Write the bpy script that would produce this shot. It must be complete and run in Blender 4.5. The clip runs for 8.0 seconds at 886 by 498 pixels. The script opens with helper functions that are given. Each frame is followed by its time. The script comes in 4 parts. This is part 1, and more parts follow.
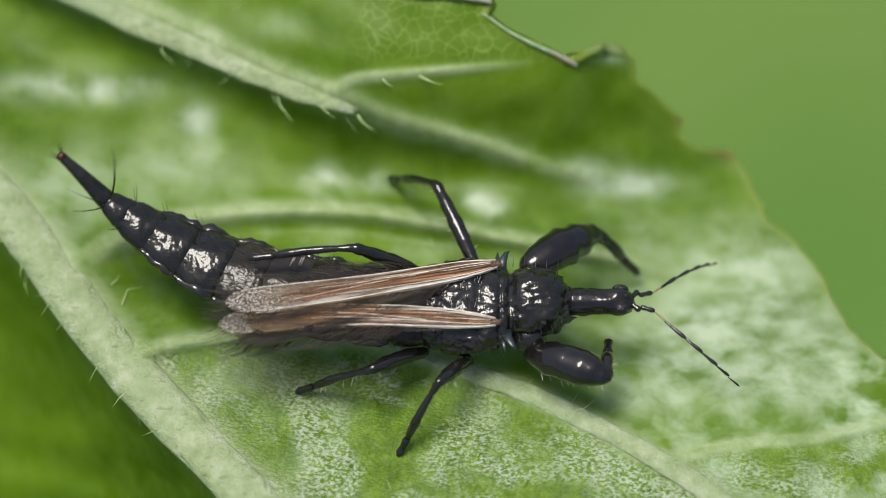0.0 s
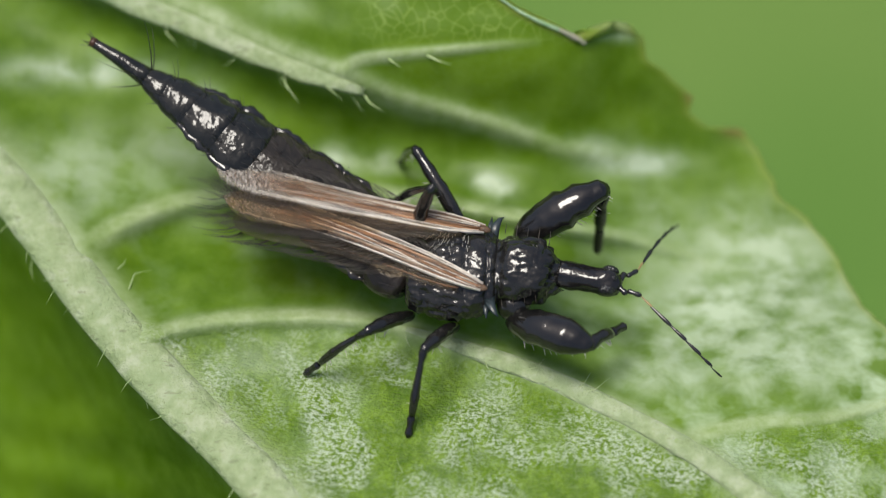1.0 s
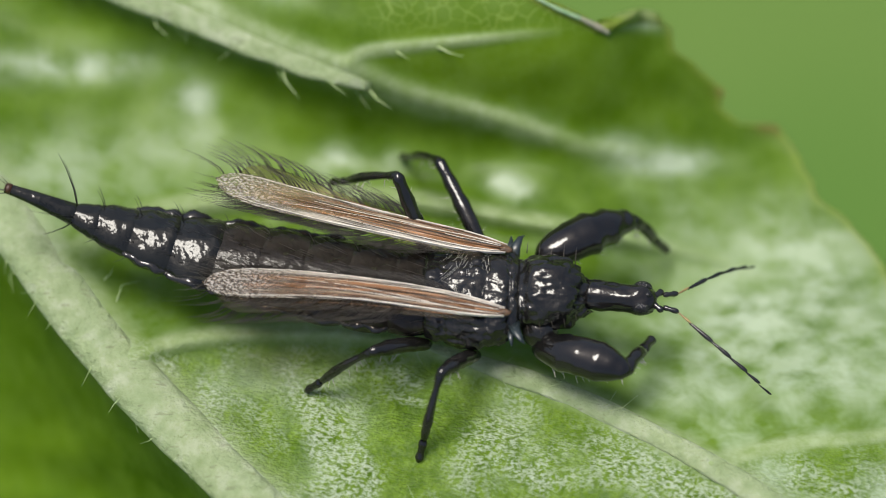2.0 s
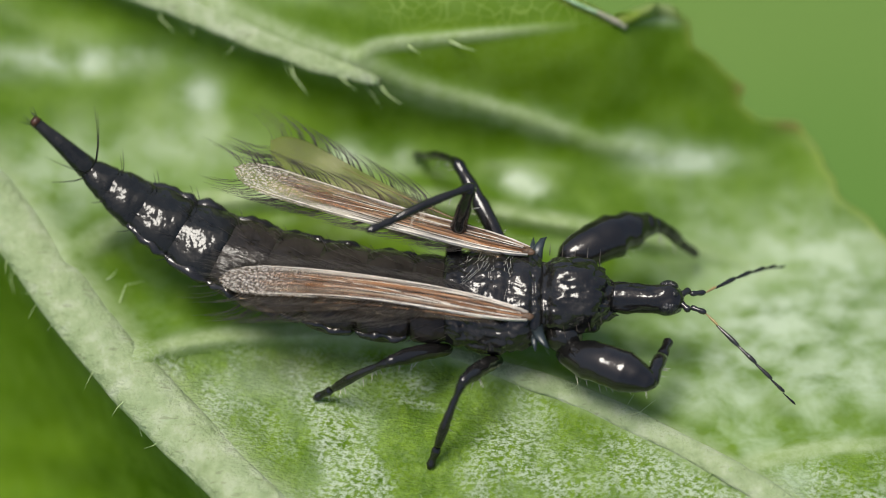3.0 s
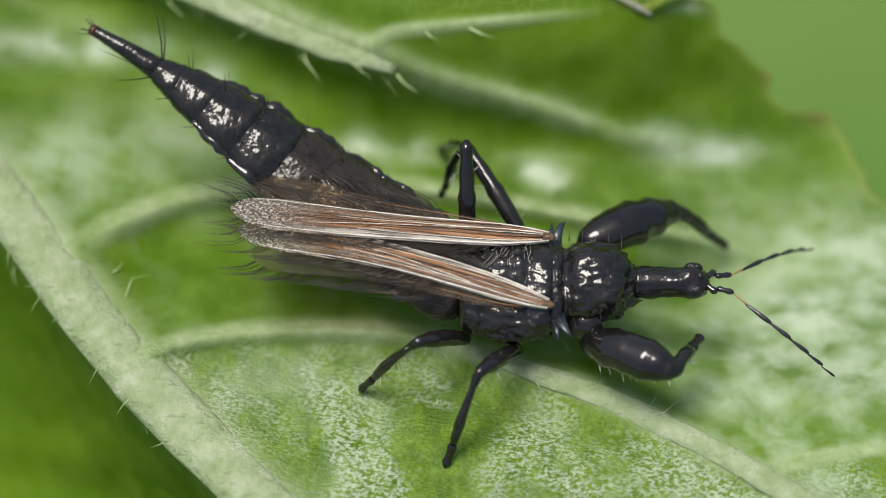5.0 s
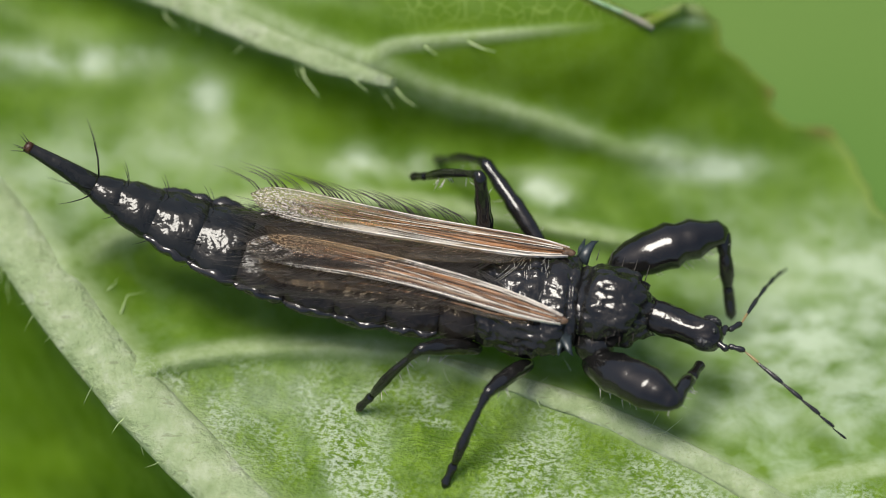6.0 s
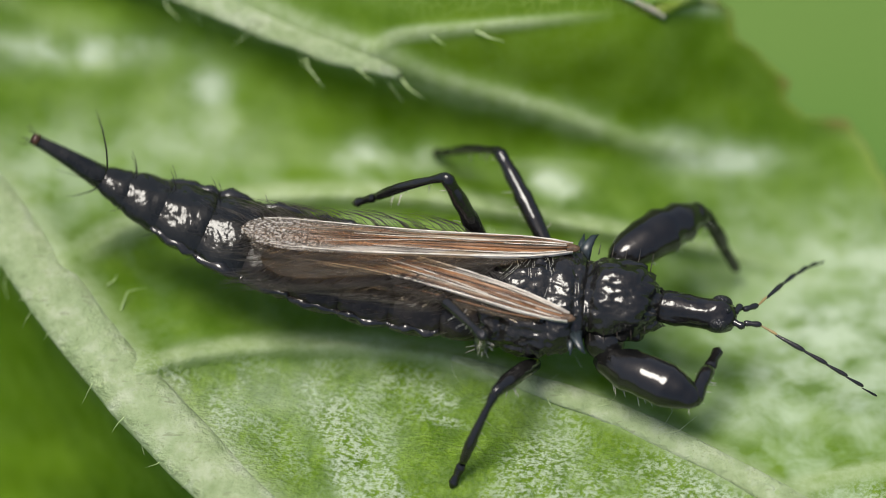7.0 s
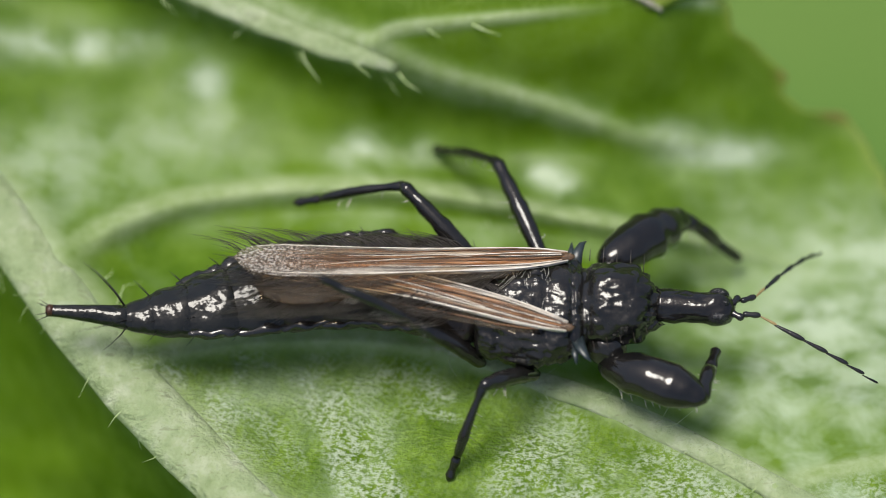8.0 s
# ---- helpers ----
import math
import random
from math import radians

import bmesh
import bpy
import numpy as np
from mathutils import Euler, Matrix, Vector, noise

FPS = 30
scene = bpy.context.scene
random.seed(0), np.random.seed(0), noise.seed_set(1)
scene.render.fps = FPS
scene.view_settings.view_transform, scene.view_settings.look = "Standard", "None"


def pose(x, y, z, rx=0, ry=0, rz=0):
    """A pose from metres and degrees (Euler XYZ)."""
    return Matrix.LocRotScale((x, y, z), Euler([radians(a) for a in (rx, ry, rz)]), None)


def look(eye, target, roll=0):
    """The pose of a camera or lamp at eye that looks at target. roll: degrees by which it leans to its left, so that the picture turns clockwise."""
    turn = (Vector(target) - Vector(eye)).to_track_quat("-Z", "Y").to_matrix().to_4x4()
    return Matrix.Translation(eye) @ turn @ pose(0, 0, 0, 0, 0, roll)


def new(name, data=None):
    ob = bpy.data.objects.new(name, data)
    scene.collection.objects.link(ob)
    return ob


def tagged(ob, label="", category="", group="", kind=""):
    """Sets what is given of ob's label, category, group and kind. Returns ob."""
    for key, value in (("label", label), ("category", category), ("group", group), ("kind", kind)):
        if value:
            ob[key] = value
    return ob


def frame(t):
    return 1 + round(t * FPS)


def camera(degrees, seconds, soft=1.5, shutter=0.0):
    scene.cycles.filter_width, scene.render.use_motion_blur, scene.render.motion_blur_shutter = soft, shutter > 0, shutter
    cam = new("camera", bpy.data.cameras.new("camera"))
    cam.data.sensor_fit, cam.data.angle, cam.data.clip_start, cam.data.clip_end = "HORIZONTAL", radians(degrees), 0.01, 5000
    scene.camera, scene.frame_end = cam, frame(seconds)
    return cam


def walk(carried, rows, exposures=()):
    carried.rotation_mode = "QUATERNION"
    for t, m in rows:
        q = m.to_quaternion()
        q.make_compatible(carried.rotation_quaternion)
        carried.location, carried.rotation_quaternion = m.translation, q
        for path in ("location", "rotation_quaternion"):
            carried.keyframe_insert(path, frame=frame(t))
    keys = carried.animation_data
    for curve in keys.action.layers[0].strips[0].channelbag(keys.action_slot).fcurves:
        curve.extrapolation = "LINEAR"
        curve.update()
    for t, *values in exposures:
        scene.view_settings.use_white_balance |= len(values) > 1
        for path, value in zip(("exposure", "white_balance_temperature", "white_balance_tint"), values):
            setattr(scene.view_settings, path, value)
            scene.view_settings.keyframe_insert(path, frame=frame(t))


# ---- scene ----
cam = camera(12.0, 8.0, soft=0.95, shutter=0.5)
# eye in millimetres and roll in degrees; the view always dips 60 degrees
PATH = [
    (0, -0.000, -21.559, 37.341, 0.00),
    (0.5, -0.041, -21.455, 37.207, -0.48),
    (0.8, -0.050, -21.421, 37.035, -0.51),
    (1, -0.096, -21.540, 36.919, -0.54),
    (1.2, -0.097, -21.408, 36.504, -0.64),
    (1.4, -0.087, -21.193, 36.088, -0.75),
    (1.5, -0.087, -21.064, 35.881, -0.80),
    (2, -0.217, -19.860, 34.150, -0.84),
    (2.2, -0.304, -19.734, 33.957, -0.82),
    (3.3, -0.351, -19.158, 32.895, -0.74),
    (3.5, -0.406, -19.063, 32.702, -0.73),
    (4, -0.473, -19.005, 32.605, -0.72),
    (4.3, -0.473, -18.864, 32.495, -0.61),
    (4.5, -0.474, -18.818, 32.421, -0.54),
    (4.7, -0.485, -18.814, 32.289, -0.49),
    (5.8, -0.468, -18.424, 31.859, -0.46),
    (6, -0.475, -18.387, 31.781, -0.45),
    (6.4, -0.484, -18.153, 31.154, -0.55),
    (6.5, -0.502, -18.055, 30.997, -0.58),
    (7, -0.540, -18.001, 31.019, -0.53),
    (7.2, -0.540, -18.050, 30.993, -0.55),
    (7.5, -0.530, -18.057, 30.954, -0.59),
    (8, -0.514, -18.018, 30.944, -0.62),
]
MM = 0.001
AHEAD = Vector((0.0, math.cos(radians(60)), -math.sin(radians(60))))
walk(cam, [(t, look(Vector((x, y, z)) * MM, (Vector((x, y, z)) + AHEAD * 30) * MM, roll)) for t, x, y, z, roll in PATH])
cam.data.dof.use_dof = True
cam.data.dof.aperture_fstop = 100  # the focus follows the wing roots, set where they are built

# ---- world and sun ----
world = bpy.data.worlds.new("sky")
scene.world = world
world.use_nodes = True
sky = world.node_tree.nodes.new("ShaderNodeTexSky")
sky.sky_type, sky.sun_disc = "NISHITA", False
sky.sun_elevation, sky.sun_rotation = radians(78), radians(-70)
sky.air_density, sky.dust_density, sky.ozone_density = 0.9, 4.0, 0.8
back = world.node_tree.nodes["Background"]
back.inputs["Strength"].default_value = 0.13
world.node_tree.links.new(sky.outputs[0], back.inputs["Color"])
sun = new("sun", bpy.data.lights.new("sun", "SUN"))
sun.data.energy, sun.data.angle, sun.data.color = 3.4, radians(27), (1.0, 0.965, 0.88)
sun.matrix_world = look((-0.11, 0.04, 0.55), (0, 0, 0))
scene.view_settings.exposure = 0.0


# ---- materials ----
class Nodes:
    """A small builder for node materials; lengths in millimetres."""

    def __init__(self, name):
        self.mat = bpy.data.materials.new(name)
        self.mat.use_nodes = True
        self.tree = self.mat.node_tree
        self.shader = self.tree.nodes["Principled BSDF"]
        self.out = self.tree.nodes["Material Output"]
        coords = self.tree.nodes.new("ShaderNodeTexCoord")
        self.mm = self.scaled(coords.outputs["Object"], (1000, 1000, 1000))

    def scaled(self, source, scale, rotation=(0, 0, 0)):
        m = self.tree.nodes.new("ShaderNodeMapping")
        m.inputs["Scale"].default_value = scale
        m.inputs["Rotation"].default_value = rotation
        self.tree.links.new(source, m.inputs["Vector"])
        return m.outputs[0]

    def link(self, a, b):
        self.tree.links.new(a, b)

    def noise(self, scale, detail=4, rough=0.55, vector=None, distortion=0.0):
        n = self.tree.nodes.new("ShaderNodeTexNoise")
        n.inputs["Scale"].default_value, n.inputs["Detail"].default_value = scale, detail
        n.inputs["Roughness"].default_value, n.inputs["Distortion"].default_value = rough, distortion
        self.link(vector or self.mm, n.inputs["Vector"])
        return n.outputs["Fac"]

    def voronoi(self, scale, feature="DISTANCE_TO_EDGE", vector=None):
        n = self.tree.nodes.new("ShaderNodeTexVoronoi")
        n.feature = feature
        n.inputs["Scale"].default_value = scale
        self.link(vector or self.mm, n.inputs["Vector"])
        return n.outputs["Distance"]

    def warped(self, mm):
        """The place, bent by noise."""
        t = self.tree.nodes.new("ShaderNodeTexNoise")
        t.inputs["Scale"].default_value = 2.2
        self.link(self.mm, t.inputs["Vector"])
        v = self.tree.nodes.new("ShaderNodeVectorMath")
        v.operation = "MULTIPLY_ADD"
        v.inputs[1].default_value = (mm, mm, mm)
        self.link(t.outputs["Color"], v.inputs[0])
        self.link(self.mm, v.inputs[2])
        return v.outputs[0]

    def ramp(self, fac, *stops):
        r = self.tree.nodes.new("ShaderNodeValToRGB")
        while len(r.color_ramp.elements) < len(stops):
            r.color_ramp.elements.new(0.5)
        for e, (p, c) in zip(r.color_ramp.elements, stops):
            e.position = p
            e.color = (*c, 1) if isinstance(c, tuple) else (c, c, c, 1)
        self.link(fac, r.inputs[0])
        return r.outputs[0]

    def mix(self, fac, a, b, blend="MIX"):
        m = self.tree.nodes.new("ShaderNodeMix")
        m.data_type, m.blend_type = "RGBA", blend
        for value, k in ((fac, 0), (a, 6), (b, 7)):
            socket = m.inputs[k]
            if isinstance(value, (int, float)):
                socket.default_value = (value, value, value, 1) if k else value
            elif isinstance(value, tuple):
                socket.default_value = (*value, 1)
            else:
                self.link(value, socket)
        return m.outputs[2]

    def math(self, op, a, b=0.5):
        m = self.tree.nodes.new("ShaderNodeMath")
        m.operation = op
        m.inputs[2].default_value = 0.15
        for value, socket in ((a, m.inputs[0]), (b, m.inputs[1])):
            if isinstance(value, (int, float)):
                socket.default_value = value
            else:
                self.link(value, socket)
        return m.outputs[0]

    def attribute(self, name):
        a = self.tree.nodes.new("ShaderNodeAttribute")
        a.attribute_name = name
        return a.outputs["Fac"]

    def bump(self, height, strength, mm, before=None):
        b = self.tree.nodes.new("ShaderNodeBump")
        b.inputs["Strength"].default_value, b.inputs["Distance"].default_value = strength, mm * MM
        self.link(height, b.inputs["Height"])
        if before is not None:
            self.link(before, b.inputs["Normal"])
        self.link(b.outputs[0], self.shader.inputs["Normal"])
        return b.outputs[0]

    def set(self, **values):
        for key, value in values.items():
            socket = self.shader.inputs[key.replace("_", " ").title().replace("Ior", "IOR")]
            if isinstance(value, (int, float)):
                socket.default_value = value
            elif isinstance(value, tuple):
                socket.default_value = (*value, 1)
            else:
                self.link(value, socket)
        return self

    def translucent(self, color, amount):
        """Lets part of the light through a thin sheet."""
        t = self.tree.nodes.new("ShaderNodeBsdfTranslucent")
        m = self.tree.nodes.new("ShaderNodeMixShader")
        m.inputs[0].default_value = amount
        self.link(color, t.inputs["Color"])
        self.link(self.shader.outputs[0], m.inputs[1])
        self.link(t.outputs[0], m.inputs[2])
        self.link(m.outputs[0], self.out.inputs["Surface"])


def leaf_material():
    n = Nodes("leaf_blade")
    cells = n.voronoi(2.4, vector=n.scaled(n.mm, (1, 1, 0.2)))
    tone = n.noise(0.55, 4)
    base = n.ramp(tone, (0.3, (0.062, 0.142, 0.001)), (0.5, (0.096, 0.195, 0.001)), (0.72, (0.15, 0.27, 0.003)))
    base = n.mix(n.math("MULTIPLY", n.ramp(n.noise(3.5, 4, 0.6), (0.35, 0.0), (0.7, 1.0)), 0.35), base, (0.25, 0.40, 0.05))
    # pale net of small veins, clear only in the hollow lobe
    net = n.math("MULTIPLY", n.ramp(n.voronoi(7.5, vector=n.warped(0.3)), (0.0, 1.0), (0.05, 0.0)), n.math("MULTIPLY", n.attribute("net"), 0.5))
    base = n.mix(n.math("MULTIPLY", n.attribute("net"), 0.5), base, (0.085, 0.185, 0.002))
    color = n.mix(net, base, (0.42, 0.55, 0.12))
    # lighter puckers, and pale grains that paint sky glints, gathered in patches
    pucker = n.ramp(n.noise(4.6, 4, 0.65, n.scaled(n.mm, (1.3, 0.75, 1), (0, 0, -0.6)), 0.6), (0.42, 0.0), (0.58, 1.0))
    color = n.mix(n.math("MULTIPLY", n.math("MULTIPLY", pucker, n.attribute("grain")), 0.75), color, (0.235, 0.385, 0.03))
    patch = n.ramp(n.noise(1.0, 3, 0.55, distortion=0.6), (0.43, 0.08), (0.58, 1.0))
    grain = n.ramp(n.noise(25, 4, 0.75, n.scaled(n.mm, (0.85, 1.2, 1), (0, 0, 0.35))), (0.45, 0.0), (0.57, 1.0))
    glints = n.math("MULTIPLY", n.math("MULTIPLY", patch, grain), n.attribute("grain"))
    gaps = n.ramp(n.noise(25, 3, 0.7, n.scaled(n.mm, (1.3, 0.8, 1))), (0.42, 1.0), (0.53, 0.0))
    color = n.mix(n.math("MULTIPLY", n.math("MULTIPLY", gaps, n.attribute("grain")), 0.5), color, (0.075, 0.165, 0.002))
    color = n.mix(n.math("MULTIPLY", glints, 0.85), color, (0.66, 0.75, 0.58))
    # a pale film puts soft sky sheen into the colour
    sheen_film = n.math("MULTIPLY", n.ramp(n.noise(2.3, 3, 0.55, distortion=0.2), (0.44, 0.0), (0.76, 1.0)), n.ramp(n.noise(0.6, 2, 0.5), (0.38, 0.1), (0.6, 1.0)))
    color = n.mix(n.math("MULTIPLY", n.math("MULTIPLY", sheen_film, n.attribute("sheen_zone")), 0.75), color, (0.50, 0.63, 0.40))
    # whiter patches: reflected sky painted into the blade's colour
    pale_sheen = n.math("MULTIPLY", n.attribute("pale_sheen"), n.ramp(n.noise(3.4, 3, 0.5), (0.32, 0.14), (0.62, 0.8)))
    color = n.mix(pale_sheen, color, (0.58, 0.69, 0.50))
    color = n.mix(n.math("MULTIPLY", n.attribute("vein"), n.ramp(n.noise(2.6, 4, 0.6), (0.3, 0.45), (0.7, 0.9))), color, n.ramp(n.noise(7, 4, 0.65), (0.35, (0.38, 0.49, 0.22)), (0.65, (0.56, 0.66, 0.40))))
    # a yellowed rim, rust red at the teeth
    color = n.mix(n.math("MULTIPLY", n.attribute("edge"), 0.6), color, (0.30, 0.36, 0.07))
    color = n.mix(n.math("MULTIPLY", n.attribute("rust"), 0.6), color, (0.25, 0.14, 0.07))
    n.set(base_color=color, roughness=n.mix(n.math("MULTIPLY", n.attribute("grain"), 0.8), n.ramp(n.noise(4, 4), (0.3, 0.4), (0.7, 0.52)), 0.3), specular_ior_level=0.27)
    height = n.math("ADD", n.math("MULTIPLY", n.math("MINIMUM", cells, 0.12), 1.2), n.noise(3, 2, 0.45))
    b = n.bump(height, 0.22, 0.04)
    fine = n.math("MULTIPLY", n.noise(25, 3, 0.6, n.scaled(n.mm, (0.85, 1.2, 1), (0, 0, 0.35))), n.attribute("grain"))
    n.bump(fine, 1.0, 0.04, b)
    n.translucent(n.mix(0.5, color, (0.30, 0.50, 0.003)), 0.36)
    return n.mat


def vein_material():
    n = Nodes("leaf_vein")
    stretch = n.noise(6, 4, 0.6)
    color = n.ramp(stretch, (0.3, (0.33, 0.43, 0.2)), (0.5, (0.45, 0.55, 0.3)), (0.72, (0.62, 0.69, 0.49)))
    color = n.mix(n.math("MULTIPLY", n.ramp(n.noise(1.4, 3, 0.6), (0.4, 0.0), (0.65, 1.0)), 0.45), color, (0.40, 0.52, 0.27))
    specks = n.ramp(n.noise(9, 4, 0.75), (0.32, 1.0), (0.38, 0.0))
    color = n.mix(n.math("MULTIPLY", specks, 0.6), color, (0.2, 0.26, 0.1))
    dashes = n.ramp(n.noise(1.0, 2, 0.5, n.scaled(n.mm, (5, 16, 6), (0, 0, -0.9))), (0.3, 1.0), (0.34, 0.0))
    color = n.mix(n.math("MULTIPLY", dashes, 0.4), color, (0.2, 0.22, 0.12))
    n.set(base_color=color, roughness=0.5, specular_ior_level=0.4)
    n.bump(n.noise(10, 5, 0.7), 1.0, 0.075)
    n.translucent(color, 0.25)
    return n.mat


def plain_material(name, low, high, roughness, scale=8, bump=0.0, **more):
    n = Nodes(name)
    color = n.ramp(n.noise(scale, 4, 0.6), (0.3, low), (0.7, high))
    n.set(base_color=color, roughness=roughness, **more)
    if bump:
        n.bump(n.noise(scale * 2.5, 4, 0.6), 0.6, bump)
    return n.mat


def chitin_material(name, low, high, roughness, bump, gloss=0.55, dents=3.2):
    n = Nodes(name)
    color = n.ramp(n.noise(5, 4, 0.6), (0.3, low), (0.7, high))
    rough = n.ramp(n.noise(9, 3, 0.6), (0.3, roughness * 0.75), (0.7, roughness * 1.5))
    n.set(base_color=color, roughness=rough, specular_ior_level=gloss)
    b = n.bump(n.noise(dents, 2, 0.5, distortion=0.5), 0.6, bump * 1.3)
    b = n.bump(n.noise(dents * 3.5, 2, 0.5), 0.5, bump * 0.42, b)
    n.bump(n.voronoi(24, "SMOOTH_F1"), 0.3, bump * 0.1, b)
    return n.mat


def wing_material(name, hind):
    """Streaked membrane: clear between the ribs, horn brown towards the root, a net of silvery specks at the tip."""
    n = Nodes(name)
    wobble = n.noise(1.0, 3, 0.6, n.scaled(n.mm, (0.9, 6, 1)))
    across = n.math("ADD", n.attribute("across"), n.math("MULTIPLY", n.math("SUBTRACT", wobble, 0.5), 0.4))
    pale, brown, dark, warm = (0.78, 0.72, 0.62), (0.2, 0.092, 0.036), (0.03, 0.018, 0.011), (0.46, 0.205, 0.072)
    tan = (0.44, 0.34, 0.23)
    span = n.math("ADD", n.attribute("span"), n.math("MULTIPLY", n.math("SUBTRACT", wobble, 0.5), 0.3))
    color = n.ramp(across, (0.0, pale), (0.13, (0.6, 0.55, 0.48)), (0.22, dark), (0.33, warm), (0.45, brown), (0.52, dark), (0.6, warm), (0.67, dark), (0.75, tan), (0.83, brown), (0.9, dark), (0.97, pale))
    streak = n.noise(1.0, 3, 0.6, n.scaled(n.mm, (0.9, 75, 1)))
    color = n.mix(n.ramp(streak, (0.6, 0.0), (0.66, 0.6)), color, (0.78, 0.7, 0.58))
    color = n.mix(n.ramp(streak, (0.40, 0.95), (0.49, 0.0)), color, dark)
    specks = n.noise(1.0, 3, 0.65, n.scaled(n.mm, (34, 66, 1)))
    # the tip's speck net, with some of its sheen put into the colour
    silver = n.ramp(specks, (0.4, (0.05, 0.042, 0.035)), (0.5, (0.3, 0.27, 0.24)), (0.6, (0.8, 0.78, 0.74)))
    tip = n.ramp(span, (0.70, 0.0), (0.9, 0.9))
    color = n.mix(tip, color, silver)
    clearness = n.ramp(span, (0.2, 0.22), (0.5, 0.42), (0.72, 0.74))
    clearness = n.math("MULTIPLY", clearness, n.ramp(specks, (0.42, 1.0), (0.64, 0.7)))
    if hind:
        veil = n.ramp(n.noise(1.0, 3, 0.6, n.scaled(n.mm, (2.5, 14, 1))), (0.35, (0.03, 0.026, 0.02)), (0.65, (0.11, 0.092, 0.07)))
        color = n.mix(0.85, color, veil)
        clearness = n.ramp(n.noise(2.0, 3), (0.3, 0.78), (0.7, 0.92))
    n.set(base_color=color, roughness=0.3, specular_ior_level=0.7)
    n.bump(n.math("ADD", streak, n.math("MULTIPLY", specks, tip)), 0.7, 0.02)
    clear = n.tree.nodes.new("ShaderNodeBsdfTransparent")
    clear.inputs["Color"].default_value = (0.93, 0.86, 0.76, 1)
    m = n.tree.nodes.new("ShaderNodeMixShader")
    n.link(clearness, m.inputs[0])
    n.link(n.shader.outputs[0], m.inputs[1])
    n.link(clear.outputs[0], m.inputs[2])
    n.link(m.outputs[0], n.out.inputs["Surface"])
    return n.mat


LEAF = leaf_material()
VEIN = vein_material()
HAIR = plain_material("leaf_hair", (0.3, 0.42, 0.14), (0.5, 0.6, 0.32), 0.4)
MARGIN = plain_material("dry_margin", (0.22, 0.29, 0.14), (0.36, 0.31, 0.26), 0.8, 5, 0.03)
ROLL = plain_material("grey_green_roll", (0.16, 0.3, 0.13), (0.32, 0.45, 0.27), 0.6, 6, 0.03)
BLACK = chitin_material("black_cuticle", (0.009, 0.009, 0.009), (0.019, 0.018, 0.017), 0.10, 0.012, 0.75)
BROWN = chitin_material("brown_black_cuticle", (0.015, 0.013, 0.011), (0.034, 0.029, 0.024), 0.17, 0.05, 0.34, 4.5)
SATIN = chitin_material("satin_black_cuticle", (0.008, 0.009, 0.009), (0.02, 0.02, 0.018), 0.09, 0.055, 0.42, 3.2)
ROUGH = chitin_material("rough_black_cuticle", (0.007, 0.007, 0.007), (0.02, 0.019, 0.017), 0.10, 0.055, 0.55, 4.0)
LEG = chitin_material("leg_cuticle", (0.005, 0.005, 0.005), (0.014, 0.013, 0.012), 0.08, 0.016, 0.62, 3.0)
HEAD = chitin_material("wrinkled_black_cuticle", (0.005, 0.005, 0.006), (0.014, 0.013, 0.012), 0.10, 0.03, 0.55, 4.0)
LOBE = plain_material("grey_blue_lobe", (0.008, 0.013, 0.015), (0.03, 0.042, 0.048), 0.3)
FRINGE = plain_material("fringe_hair", (0.018, 0.014, 0.011), (0.06, 0.048, 0.038), 0.45)
EYE = plain_material("eye", (0.006, 0.006, 0.007), (0.022, 0.022, 0.024), 0.15, 30, 0.02)
AMBER = plain_material("amber_joint", (0.2, 0.14, 0.05), (0.36, 0.27, 0.11), 0.35)
BRISTLE = plain_material("dark_bristle", (0.008, 0.008, 0.008), (0.02, 0.018, 0.016), 0.35)
DOWN = plain_material("pale_bristle", (0.42, 0.4, 0.34), (0.66, 0.63, 0.55), 0.4)
FOREWING = wing_material("forewing_membrane", False)
HINDWING = wing_material("hindwing_membrane", True)
RIB = plain_material("wing_rib", (0.5, 0.43, 0.34), (0.82, 0.77, 0.68), 0.35, 12)
ROOT = plain_material("wing_root_horn", (0.03, 0.018, 0.01), (0.2, 0.12, 0.07), 0.25, 18, 0.02)
STAIN = plain_material("brown_wing_rib", (0.10, 0.045, 0.02), (0.25, 0.12, 0.05), 0.35, 12)


def ground_material():
    n = Nodes("far_undergrowth")
    big = n.noise(0.008, 3, 0.5)
    small = n.noise(0.05, 4, 0.6)
    color = n.ramp(big, (0.3, (0.048, 0.135, 0.02)), (0.7, (0.105, 0.182, 0.04)))
    color = n.mix(n.math("MULTIPLY", n.ramp(small, (0.4, 0.0), (0.7, 1.0)), 0.3), color, (0.19, 0.25, 0.075))
    n.set(base_color=color, roughness=0.9, specular_ior_level=0.1)
    return n.mat


GROUND = ground_material()


# ---- mesh helpers (millimetres) ----
def mesh_from(bm, name, material, smooth=True):
    bmesh.ops.scale(bm, vec=(MM, MM, MM), verts=bm.verts)
    bmesh.ops.recalc_face_normals(bm, faces=bm.faces)
    data = bpy.data.meshes.new(name)
    bm.to_mesh(data)
    bm.free()
    data.materials.append(material)
    if smooth:
        data.shade_smooth()
    return data


def part(name, bm, material, parent=None, label="", m=None):
    ob = new(name, mesh_from(bm, name, material))
    if parent:
        ob.parent = parent
    if m is not None:
        ob.matrix_basis = m
    if label:
        ob["label"] = label
    return ob


